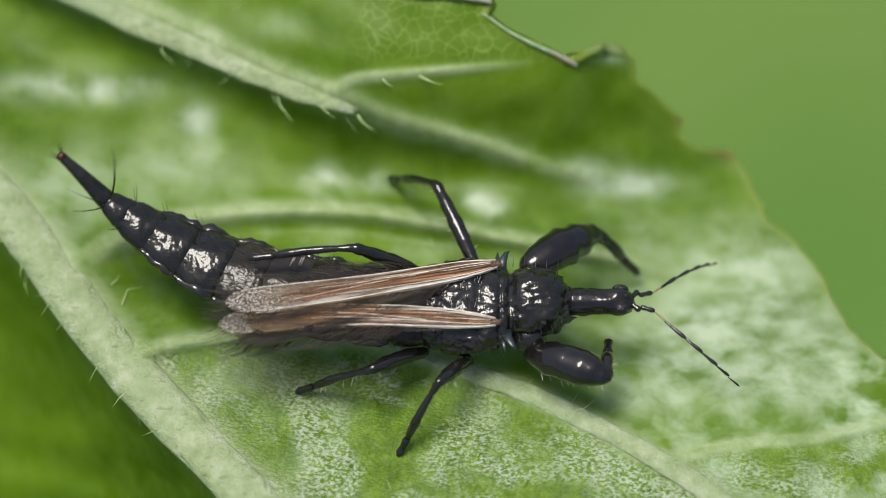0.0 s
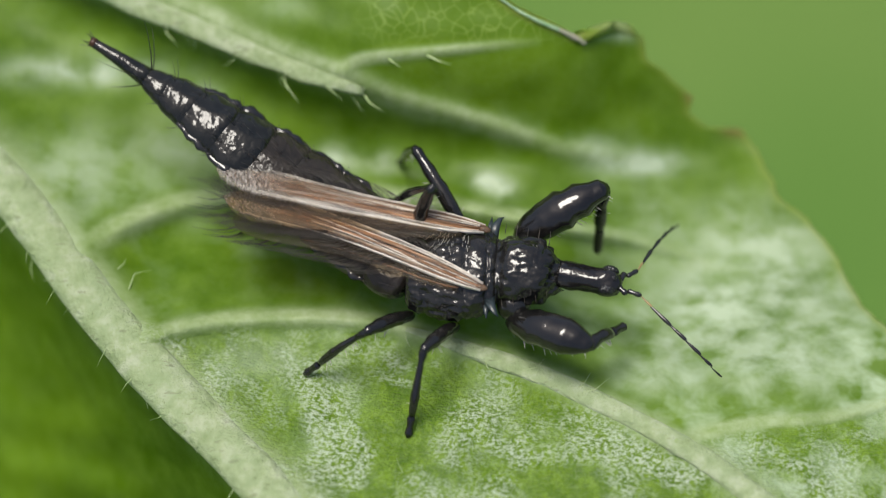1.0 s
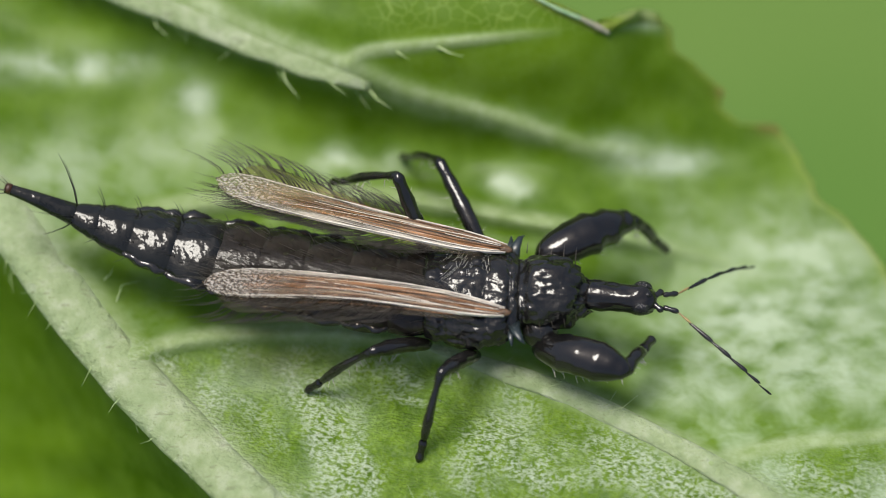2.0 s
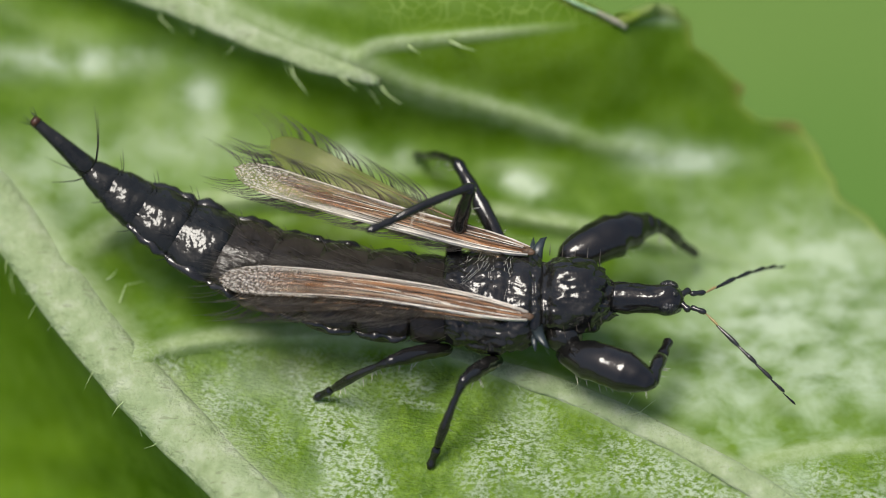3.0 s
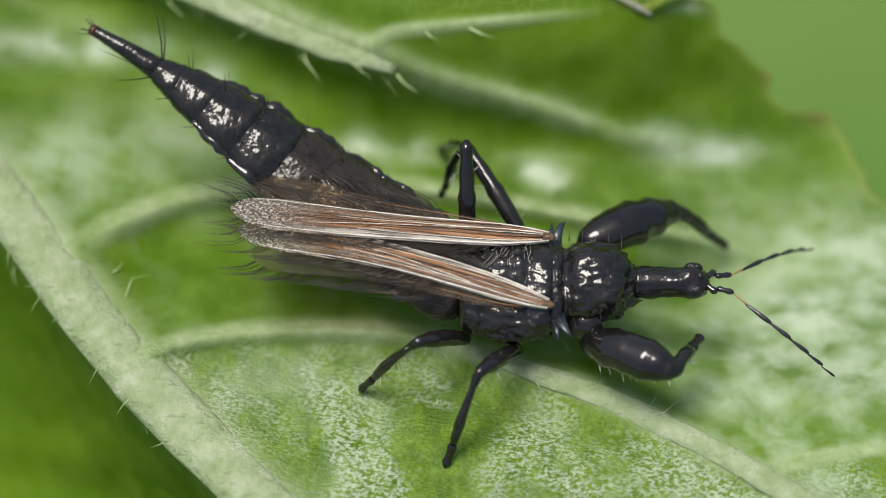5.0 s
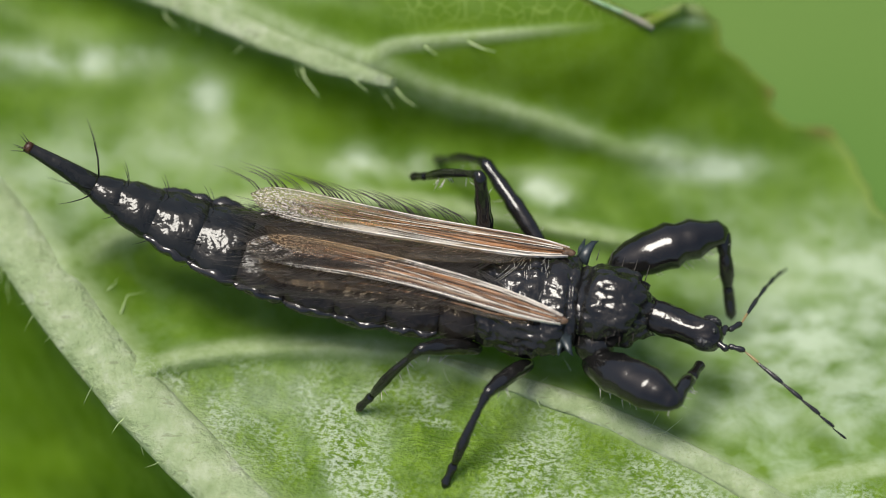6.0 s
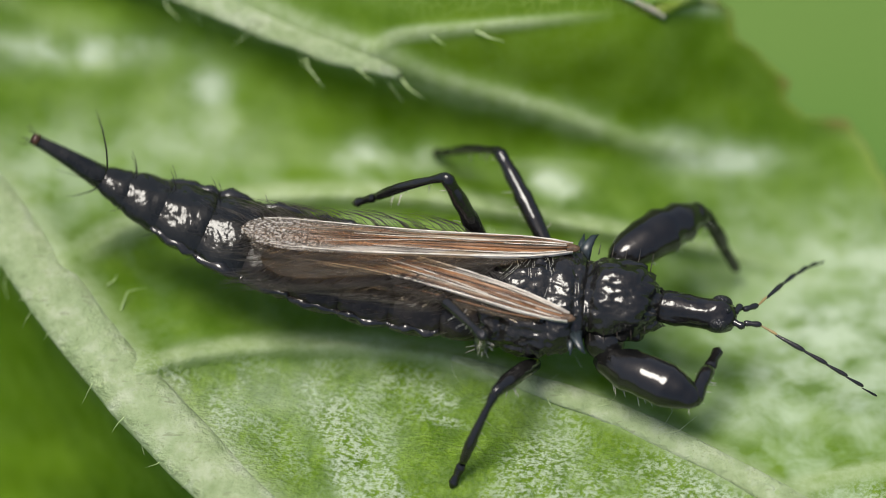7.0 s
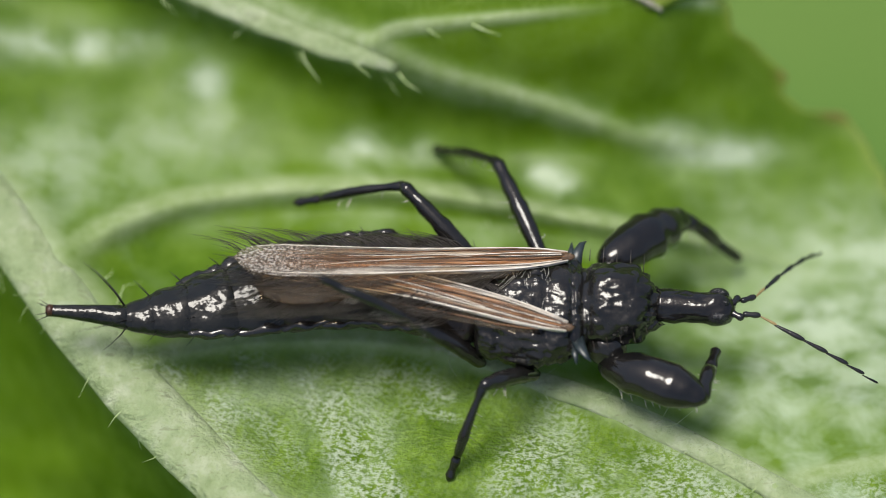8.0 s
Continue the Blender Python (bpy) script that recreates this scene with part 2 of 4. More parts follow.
def loft(bm, rings, sides=20, caps=True):
    """Rings of (x, y, z, half width, half height) strung along x."""
    loops = []
    for x, y, z, w, h in rings:
        loops.append([bm.verts.new((x, y + w * math.cos(2 * math.pi * k / sides), z + h * math.sin(2 * math.pi * k / sides))) for k in range(sides)])
    for a, b in zip(loops, loops[1:]):
        for k in range(sides):
            bm.faces.new((a[k], a[(k + 1) % sides], b[(k + 1) % sides], b[k]))
    if caps:
        bm.faces.new(loops[0])
        bm.faces.new(loops[-1])


def tube(bm, points, radii, sides=8, flat=1.0):
    """A round strand through points."""
    points = [Vector(p) for p in points]
    loops, side = [], None
    for i, p in enumerate(points):
        d = (points[min(i + 1, len(points) - 1)] - points[max(i - 1, 0)]).normalized()
        ref = Vector((0, 0, 1)) if abs(d.z) < 0.9 else Vector((0, 1, 0))
        side = d.cross(ref).normalized()
        up = side.cross(d)
        r = radii[i] if hasattr(radii, "__len__") else radii
        loops.append([bm.verts.new(p + side * r * math.cos(2 * math.pi * k / sides) + up * r * flat * math.sin(2 * math.pi * k / sides)) for k in range(sides)])
    for a, b in zip(loops, loops[1:]):
        for k in range(sides):
            bm.faces.new((a[k], a[(k + 1) % sides], b[(k + 1) % sides], b[k]))
    bm.faces.new(loops[0])
    bm.faces.new(loops[-1])


def bristle(bm, root, way, length, radius, bend=(0, 0, 0), sides=4):
    root, way, bend = Vector(root), Vector(way).normalized(), Vector(bend)
    pts = [root + way * length * s + bend * length * s * s for s in (0, 0.35, 0.7, 1.0)]
    tube(bm, pts, [radius, radius * 0.8, radius * 0.5, radius * 0.12], sides)


def smooth_line(points, steps=8):
    """Catmull-Rom through points."""
    p = [np.array(v, float) for v in points]
    p = [2 * p[0] - p[1], *p, 2 * p[-1] - p[-2]]
    out = []
    for a, b, c, d in zip(p, p[1:], p[2:], p[3:]):
        for k in range(steps):
            s = k / steps
            out.append(0.5 * (2 * b + (c - a) * s + (2 * a - 5 * b + 4 * c - d) * s * s + (3 * b - a - 3 * c + d) * s ** 3))
    out.append(p[-2])
    return np.array(out)


# ---- the leaf ----
# veins: plan line, half width at both ends, ridge height
VEINS = {
    "midrib": (smooth_line([(-7.38, 4.61), (-5.56, 2.08), (-4.35, 0.39), (-3.26, -1.21), (-1.94, -2.73), (-0.43, -4.56), (0.76, -6.57)]), 0.195, 0.19, 0.14),
    "upper_vein": (smooth_line([(-5.9, 4.3), (-4.6, 3.6), (-3.41, 2.93), (-2.46, 2.44), (-1.7, 2.04), (-1.1, 1.79), (-0.49, 1.52), (0.38, 1.24), (1.25, 0.94), (2.3, 0.8)]), 0.18, 0.05, 0.08),
    "upper_branch": (smooth_line([(-1.1, 1.86), (-0.9, 2.0), (-0.2, 2.08), (0.96, 2.2)]), 0.06, 0.03, 0.03),
    "middle_vein": (smooth_line([(-4.0, -0.35), (-3.2, 0.17), (-2.62, 0.37), (-1.76, 0.47), (-0.77, 0.44), (0.09, 0.27), (1.25, 0.0), (2.1, -0.2), (3.15, -0.55)]), 0.1, 0.05, 0.1),
    "lower_vein": (smooth_line([(-3.3, -1.35), (-2.8, -1.12), (-1.93, -1.0), (-0.77, -1.06), (0.38, -1.46), (1.13, -1.8), (2.23, -2.46), (2.9, -3.0), (4.4, -4.4)]), 0.062, 0.098, 0.09),
    "lower_branch": (smooth_line([(2.2, -2.42), (2.98, -2.23), (3.73, -2.18), (4.6, -1.95), (5.2, -1.7)]), 0.06, 0.03, 0.05),
}
# how far the blade drops in front of a vein, and over what distance
FALL = {"upper_vein": (0.1, 0.36), "middle_vein": (0.12, 0.2), "lower_vein": (0.08, 0.18)}
# the edge: x, y, and the y of the row that runs out to it; then the far side
EDGE = [
    (-1.0, -8.0, -8.0), (4.0, -6.5, -6.5), (6.0, -4.5, -4.5), (6.2, -3.0, -3.0), (5.4, -2.0, -2.0), (4.75, -1.6, -1.6), (4.2, -0.95, -0.95), (3.86, -0.16, -0.16), (3.62, 0.16, 0.14),
    (3.41, 0.36, 0.34), (3.3, 0.66, 0.62), (3.19, 0.95, 0.88), (3.06, 1.17, 1.02), (2.86, 1.18, 1.1), (2.66, 1.2, 1.18), (2.46, 1.38, 1.3), (2.51, 1.57, 1.42), (2.39, 1.68, 1.5), (2.2, 1.87, 1.68), (2.02, 2.0, 1.8), (1.98, 2.3, 1.92),
    (1.7, 2.32, 2.0), (1.48, 2.23, 2.06), (1.35, 2.16, 2.1), (1.17, 2.26, 2.2), (0.93, 2.38, 2.34), (0.69, 2.52, 2.5), (0.42, 2.74, 2.7), (0.5, 2.9, 2.88), (0.2, 3.4, 3.4), (-0.8, 4.4, 4.4), (-3.0, 6.0, 6.0), (-6.0, 8.0, 8.0),
]
LEFT_Y = [-8.0, -6.5, -4.5, -2.0, 0.0, 2.0, 4.4, 6.0, 8.0]
LEFT_X = [-3.0, -6.0, -8.0, -9.4, -9.6, -9.3, -8.4, -7.6, -6.2]
# sky sheen painted as pale patches, the last a pale turned rim: plan place, half widths, strength
PALE_SHEEN = [
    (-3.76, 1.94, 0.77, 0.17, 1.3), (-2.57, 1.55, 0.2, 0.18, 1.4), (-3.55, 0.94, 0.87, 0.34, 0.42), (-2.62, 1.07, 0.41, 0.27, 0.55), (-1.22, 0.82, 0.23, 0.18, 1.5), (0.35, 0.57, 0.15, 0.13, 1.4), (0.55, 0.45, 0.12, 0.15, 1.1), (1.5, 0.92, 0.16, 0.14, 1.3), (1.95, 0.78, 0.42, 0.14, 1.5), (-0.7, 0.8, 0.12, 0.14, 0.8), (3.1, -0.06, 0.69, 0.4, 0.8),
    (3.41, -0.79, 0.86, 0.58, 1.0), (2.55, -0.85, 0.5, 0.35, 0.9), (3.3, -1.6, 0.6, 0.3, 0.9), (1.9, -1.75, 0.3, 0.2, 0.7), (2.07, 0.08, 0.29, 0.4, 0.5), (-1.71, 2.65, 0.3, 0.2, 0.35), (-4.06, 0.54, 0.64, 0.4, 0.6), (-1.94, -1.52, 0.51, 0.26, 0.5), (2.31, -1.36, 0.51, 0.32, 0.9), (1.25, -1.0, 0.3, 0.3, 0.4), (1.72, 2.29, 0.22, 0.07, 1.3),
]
TEETH = [(2.51, 1.57), (3.06, 1.17), (2.92, 1.18)]
VIEW_SHEAR = 0.577  # as the blade rises, points slide along the camera's view line


def line_distance(x, y, line):
    """The distance of points from a plan line, how far along it, and the side (positive: to the left of its course)."""
    best = np.full(x.shape, 1e9)
    along, side = np.zeros(x.shape), np.zeros(x.shape)
    n = len(line) - 1
    for k, (a, b) in enumerate(zip(line, line[1:])):
        v = b - a
        s = np.clip(((x - a[0]) * v[0] + (y - a[1]) * v[1]) / (v @ v), 0, 1)
        d = np.hypot(x - a[0] - s * v[0], y - a[1] - s * v[1])
        near = d < best
        best = np.where(near, d, best)
        along = np.where(near, (k + s) / n, along)
        side = np.where(near, np.sign(v[0] * (y - a[1]) - v[1] * (x - a[0])), side)
    return best, along, side


WAVES = np.random.RandomState(7).uniform(-1, 1, (18, 3))


def swell(x, y):
    """Soft uneven swelling, about -1 to 1."""
    total = np.zeros(np.shape(x))
    for k, (a, b, c) in enumerate(WAVES):
        f = 4.2 + 0.45 * k
        turn = 3.0 * a
        total = total + np.sin(f * (x * math.cos(turn) + y * math.sin(turn)) + 6.0 * b + 1.5 * np.sin(1.3 * x + 2.1 * y * c))
    return total / 6.0


def leaf_height(x, y):
    x, y = np.asarray(x, float), np.asarray(y, float)
    h = np.zeros(x.shape)
    vein = np.zeros(x.shape)
    near = np.full(x.shape, 9.0)
    for name, (line, w0, w1, top) in VEINS.items():
        d, s, side = line_distance(x, y, line)
        w = w0 + (w1 - w0) * s
        fade = np.clip((1 - s) * 4, 0, 1) if name in ("upper_vein", "middle_vein", "lower_branch", "upper_branch") else 1.0
        ends = np.clip(np.minimum(s, 1 - s) * 12, 0, 1)
        if name in ("middle_vein", "lower_vein"):
            fade = fade * np.clip((s - 0.02) * 12, 0, 1)
        h = h + top * fade * np.exp(-(d / (w * 1.7)) ** 2)
        vein = np.maximum(vein, fade * np.exp(-(np.maximum(d - 0.7 * w, 0) / (0.9 * w)) ** 2))
        near = np.minimum(near, d)
        if name == "midrib":
            h = h - np.where(side < 0, 5.0 * (1 - np.exp(-np.maximum(d - 0.1, 0) / 2.3)), 0)
            h = h + 0.35 * np.exp(-(d / 0.9) ** 2) / (1 + np.exp(-2.5 * (y + 0.5)))
        elif name in FALL:
            # the blade drops away in front of a vein and climbs slowly to the next
            depth, reach = FALL[name]
            soft = d * d / (d + 0.28)
            if name == "lower_vein":
                depth = depth * np.clip(1 - (s - 0.4) * 5, 0, 1)
            h = h - depth * fade * ends * np.where(side < 0, soft / reach * np.exp(1 - soft / reach), 0)
    h = h + (0.02 + 0.02 / (1 + np.exp(6 * (y + 1.6)))) * swell(x, y) * np.clip(near * 2.2, 0, 1)
    # the blade is a shallow trough, sloped for its tone from the camera: it climbs behind and towards the front
    h = h + (0.34 + 0.22 / (1 + np.exp(-2.5 * (x + 1.7)))) * (np.logaddexp(0, (y - 0.85) * 6) - 0.4 * np.logaddexp(0, (y - 2.0) * 6)) / 6 + 0.07 * np.logaddexp(0, (0.4 - np.maximum(y, -2.8)) * 5) / 5 - 0.2
    h = h - 0.06 * np.maximum(x - 2.9, 0) ** 2
    # heights set for focus from the camera: the upper vein and the lobe stand high; the blade sags under the head and
    # droops at its edge
    h = h + 0.6 / (1 + np.exp(-3.2 * (y - 1.6 - 0.45 * np.maximum(-1.1 - x, 0)))) / (1 + np.exp(4 * (x - 1.6)))
    h = h - 0.55 * np.exp(-((y + 0.5) / 0.9) ** 2) / (1 + np.exp(-3 * (x - 1.3)))
    h = h - 0.7 / (1 + np.exp(-3 * (x - 2.1))) / (1 + np.exp(-3 * (y - 0.4)))
    return h, vein


def on_leaf(x, y, lift=0.0):
    """The place on the blade at plan x, y."""
    h = float(leaf_height(np.array([x]), np.array([y]))[0][0])
    return Vector((x, y - VIEW_SHEAR * h, h + lift))


def build_leaf():
    ny, nx = 330, 400
    edge = np.array(EDGE)
    knots = np.concatenate([np.linspace(-8, -3.4, 30, endpoint=False), np.linspace(-3.4, 3.4, ny - 60, endpoint=False), np.linspace(3.4, 8, 30)])
    right, top = np.interp(knots, edge[:, 2], edge[:, 0]), np.interp(knots, edge[:, 2], edge[:, 1])
    left = np.interp(knots, LEFT_Y, LEFT_X)
    for k, y in enumerate(knots):
        right[k] += 0.03 * noise.noise(Vector((y * 4.1, 0.3, 0))) + 0.02 * noise.noise(Vector((y * 11.0, 4.3, 0)))
    u = np.concatenate([np.linspace(0, 0.36, 30, endpoint=False), np.linspace(0.36, 1, nx - 30)])
    X = left[:, None] + (right - left)[:, None] * u[None, :]
    from_edge = right[:, None] - X
    pull = np.clip(1 - from_edge / 0.45, 0, 1)
    Y = knots[:, None] + (top - knots)[:, None] * pull ** 2 * (3 - 2 * pull)
    Z, V = leaf_height(X, Y)
    # a slightly rolled edge
    Z = Z + 0.02 * np.clip(1 - from_edge / 0.12, 0, 1) ** 2 * np.clip((Y - 1.9) * 3, 0, 1)
    rib, _, front = line_distance(X, Y, VEINS["midrib"][0])
    band, share, _ = line_distance(X, Y, VEINS["upper_vein"][0])
    pale_sheen = np.minimum(1.3, sum(a * np.exp(-(((X - x) / w) ** 2 + ((Y - y) / h) ** 2)) for x, y, w, h, a in PALE_SHEEN))
    # grains and fine bumps fade out behind, standing in for lens blur
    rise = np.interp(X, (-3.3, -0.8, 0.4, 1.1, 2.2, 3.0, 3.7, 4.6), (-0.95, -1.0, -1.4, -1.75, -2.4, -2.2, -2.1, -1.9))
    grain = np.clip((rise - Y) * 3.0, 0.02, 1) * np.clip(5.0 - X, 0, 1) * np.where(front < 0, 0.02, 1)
    net = np.clip((X + 1.0) * 4, 0, 1) * np.clip((Y - 2.12) * 5, 0, 1)
    verts = np.stack([X, Y - VIEW_SHEAR * Z, Z], -1).reshape(-1, 3) * MM
    i = np.arange(ny - 1)[:, None] * nx + np.arange(nx - 1)[None, :]
    faces = np.stack([i, i + 1, i + nx + 1, i + nx], -1).reshape(-1, 4)
    data = bpy.data.meshes.new("leaf")
    data.from_pydata(verts.tolist(), [], faces.tolist())
    rust = sum(np.exp(-(((X - x) / 0.09) ** 2 + ((Y - y) / 0.07) ** 2)) for x, y in TEETH)
    # the last value weights the painted sheen by zone, slight beyond the midrib
    for name, values in (("vein", V), ("edge", np.clip(1 - from_edge / 0.1, 0, 1)), ("rust", np.clip(rust, 0, 1)), ("net", net), ("grain", grain), ("pale_sheen", pale_sheen), ("sheen_zone", np.where(front < 0, 0.04, 1) * (1.5 * np.clip((X - 1.0) * 0.5, 0, 1) * np.clip(-Y, 0, 1) + 0.8 * np.exp(-(band / 0.17) ** 2) * np.clip(3 * share - 1.6, 0, 1) + 0.05 + 0.55 * np.exp(-rib / 0.5) + 0.5 / (1 + np.exp(5 * (Y - 0.75 + 0.25 * np.minimum(X + 1.5, 0))))))):
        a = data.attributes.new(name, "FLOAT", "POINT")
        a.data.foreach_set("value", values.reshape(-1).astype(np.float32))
    data.materials.append(LEAF)
    data.shade_smooth()
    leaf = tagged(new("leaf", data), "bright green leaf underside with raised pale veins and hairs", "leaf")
    thick = leaf.modifiers.new("thickness", "SOLIDIFY")
    thick.thickness, thick.offset = 0.13 * MM, -1

    for name in ("midrib", "upper_vein", "lower_vein"):
        line, w0, w1, top = VEINS[name]
        span = slice(26, None) if name == "lower_vein" else slice(0, 44) if name == "upper_vein" else slice(None)
        z, _ = leaf_height(line[:, 0], line[:, 1])
        share = np.linspace(0, 1, len(line))[span]
        line, z, n = line[span], z[span], len(line[span])
        bm = bmesh.new()
        pts, radii = [], []
        for k in range(n):
            w = (w0 + (w1 - w0) * share[k]) * (1 + 0.16 * noise.noise(Vector((k * 0.3, w0 * 50, 0))) + 0.06 * noise.noise(Vector((k * 1.3, w0 * 20, 5))))
            if name == "upper_vein":
                w *= min(1, 0.5 + 0.09 * (n - k))
            elif name == "lower_vein":
                w *= min(1, 0.3 + 0.12 * k)
            deep = w * (0.62 + (0.6 * max(0, 1 - (n - k) / 9) if name == "upper_vein" else 0))
            pts.append((line[k, 0], line[k, 1] - VIEW_SHEAR * z[k], z[k] - deep * (1.0 if name == "midrib" else 0.72)))
            radii.append(w * 1.3)
        tube(bm, pts, radii, 24, 0.58 if name == "midrib" else 0.45)
        part("vein", bm, VEIN, leaf, "thick pale rough midrib" if name == "midrib" else "")

    # rolled grey and brown margin of the toothed lobe
    for line, r0, r1, dry in (([(-1.0, 3.05), (-0.3, 2.99), (0.2, 2.95), (0.5, 2.9)], 0.04, 0.06, True), ([(0.4, 2.75), (0.69, 2.52), (0.93, 2.38), (1.1, 2.3)], 0.01, 0.026, False), ([(1.1, 2.3), (1.25, 2.22), (1.37, 2.15)], 0.026, 0.03, True)):
        flat = smooth_line(line, 6)
        pts = [on_leaf(x, y, 0.05) for x, y in flat]
        bm = bmesh.new()
        tube(bm, pts, [(r0 + (r1 - r0) * k / (len(pts) - 1)) * (1 + 0.5 * noise.noise(p * 9)) for k, p in enumerate(pts)], 9, 0.8)
        part("rolled_margin", bm, MARGIN if dry else ROLL, leaf, "dry grey-brown rolled margin" if dry else "pale grey-green rolled margin")

    # hairs along the veins, and a few on the blade
    rng = random.Random(4)
    bm = bmesh.new()
    for name, (line, w0, w1, top) in VEINS.items():
        count = {"midrib": 46, "upper_vein": 6, "lower_vein": 5}.get(name, 0)
        for _ in range(count):
            k = rng.randrange(1, 46 if name == "upper_vein" else len(line) - 1)
            p = line[k] + (line[k + 1] - line[k]) * rng.random()
            d = line[k + 1] - line[k]
            d = d / np.hypot(*d)
            out = np.array([d[1], -d[0]]) * 1
            p = p + out * w0 * 0.7
            way = (out[0] * 0.8 + d[0] * rng.uniform(-0.1, 0.9), out[1] * 0.8 + d[1] * rng.uniform(-0.1, 0.9), rng.uniform(0.05, 0.5))
            bristle(bm, on_leaf(p[0], p[1], -0.02), way, rng.uniform(0.1, 0.34), rng.uniform(0.004, 0.008), (rng.uniform(-0.5, 0.5), rng.uniform(-0.5, 0.5), -0.3))
    for _ in range(14):
        x, y = rng.uniform(-5, 4), rng.uniform(-3.5, 3)
        if x > 1.2 and y > 0.2:
            continue
        a = rng.uniform(0, 6.28)
        bristle(bm, on_leaf(x, y, -0.01), (math.cos(a), math.sin(a), rng.uniform(0.3, 1.2)), rng.uniform(0.06, 0.2), rng.uniform(0.004, 0.008), (0.1, 0, -0.2), 3)
    # strong hairs on the flank of the upper vein, and long curved ones beside the midrib: root, tip, bend, thickness
    for (x0, y0), (x1, y1), bend, r in (
        ((-1.72, 1.92), (-1.54, 1.5), 0.05, 0.014), ((-1.32, 1.82), (-1.1, 1.53), 0.04, 0.013), ((-2.93, 2.5), (-2.78, 2.2), 0.05, 0.013), ((-0.9, 1.62), (-0.68, 1.38), 0.04, 0.013),
        ((-0.24, 2.04), (0.0, 1.93), 0.03, 0.014), ((-0.62, 2.0), (-0.5, 1.9), 0.02, 0.012), ((-3.42, -1.28), (-3.34, -1.56), 0.08, 0.011), ((-3.38, -1.34), (-3.28, -1.44), -0.1, 0.009),
        ((-3.08, -1.76), (-3.04, -2.04), 0.02, 0.01), ((-2.58, -2.29), (-2.54, -2.54), 0.02, 0.009), ((-4.28, -0.29), (-4.26, -0.56), 0.03, 0.01),
        ((-3.26, -0.66), (-3.04, -0.44), -0.08, 0.008), ((-3.38, -0.42), (-3.3, -0.3), 0.03, 0.007), ((1.2, -1.9), (1.55, -1.72), 0.06, 0.007), ((1.1, -1.88), (1.36, -1.66), 0.07, 0.007), ((0.1, -1.42), (0.42, -1.3), 0.08, 0.007),
        ((0.3, -1.5), (0.62, -1.46), 0.06, 0.007), ((0.7, -1.62), (0.9, -1.5), 0.06, 0.006),
    ):
        a, b = on_leaf(x0, y0, 0.0), on_leaf(x0, y0, 0.0) + Vector((x1 - x0, y1 - y0, 0.0))
        middle = (a + b) / 2 + Vector((y1 - y0, x0 - x1, 0)).normalized() * bend + Vector((0, 0, 0.03))
        tube(bm, [a, a.lerp(middle, 0.55), middle, middle.lerp(b, 0.6), b], [r, r * 0.75, r * 0.5, r * 0.3, r * 0.1], 6)
    hairs = part("leaf_hairs", bm, HAIR, leaf, "scattered short pale hairs")
    hairs["kind"] = "stuff"
    return leaf


build_leaf()

bm = bmesh.new()
bmesh.ops.create_grid(bm, x_segments=8, y_segments=8, size=400000)
ground = part("ground", bm, GROUND, None, "", pose(0, 0, -0.26))
tagged(ground, "blurred green undergrowth far below the leaf", "ground", kind="structure")


# ---- the thrips ----
AXIS_Z = 0.55
SEGMENTS = (0.35, 0.42, 0.42, 0.42, 0.42, 0.42, 0.40, 0.35, 0.25, 0.65)
WIDTHS = (0.41, 0.435, 0.44, 0.43, 0.405, 0.37, 0.315, 0.25, 0.18, 0.105, 0.045)
TOTAL = sum(SEGMENTS)

thrips = tagged(new("thrips"), "glossy black tube-tailed thrips with brown streaked wings", "insect")


def abdomen_segment(k):
    """A ring of the abdomen: hinge at its front, running back along -x, its rear rim overlapping the next."""
    length, w0, w1 = SEGMENTS[k], WIDTHS[k], WIDTHS[k + 1]
    bm = bmesh.new()
    flat = 0.57 + 0.04 * max(0, k - 4)
    if k == 9:
        rings = [(0.03, 0, 0, w0 * 0.8, w0 * 0.75)]
        for s in (0, 0.1, 0.25, 0.45, 0.65, 0.85, 0.97, 1.0):
            w = w0 + (w1 - w0) * s ** 0.9 + (0.004 if s > 0.9 else 0)
            rings.append((-length * s, 0, 0.015 * math.sin(s * 3), w, w * 0.92))
        loft(bm, rings, 18)
    else:
        rings = [(0.05, 0, 0, w0 * 0.80, w0 * 0.80 * flat)]
        for s in (0, 0.12, 0.3, 0.5, 0.7, 0.86, 0.95, 1.0, 1.03):
            w = (w0 + (w1 - w0) * s) * (0.93 + (0.10 if k > 4 else 0.07) * math.sin(math.pi * min(1, s * 0.75 + 0.12)))
            w *= 1.0 if s < 0.99 else 0.95
            if k > 3:
                w *= 1 + 0.035 * math.cos(4 * math.pi * (s - 0.12)) - 0.01
            rings.append((-length * s, 0, 0, w, w * flat))
        loft(bm, rings, 40)
    for v in bm.verts:
        # a shallow keel on the back and pinched flanks
        a = math.atan2(v.co.z, v.co.y)
        if k < 8:
            v.co.z *= 1 + 0.05 * math.cos(4 * a)
            lump = noise.noise(v.co * 5.5 + Vector((k * 3.1, 0, 0))) * (1 if k > 4 else 0.4)
            flank = max(0.0, math.cos(a) ** 2 - 0.6) * 0.09 * math.sin(math.pi * min(1, max(0, -v.co.x / length)))
            v.co.y *= 1 + 0.03 * lump + flank
            boss = math.exp(-((abs(a - math.pi / 2) - 0.75) / 0.28) ** 2) * math.exp(-((-v.co.x / length - 0.3) / 0.2) ** 2) if a > 0 else 0
            v.co.z *= 1 + 0.07 * lump + (0.1 * boss if k > 3 else 0)
    return bm


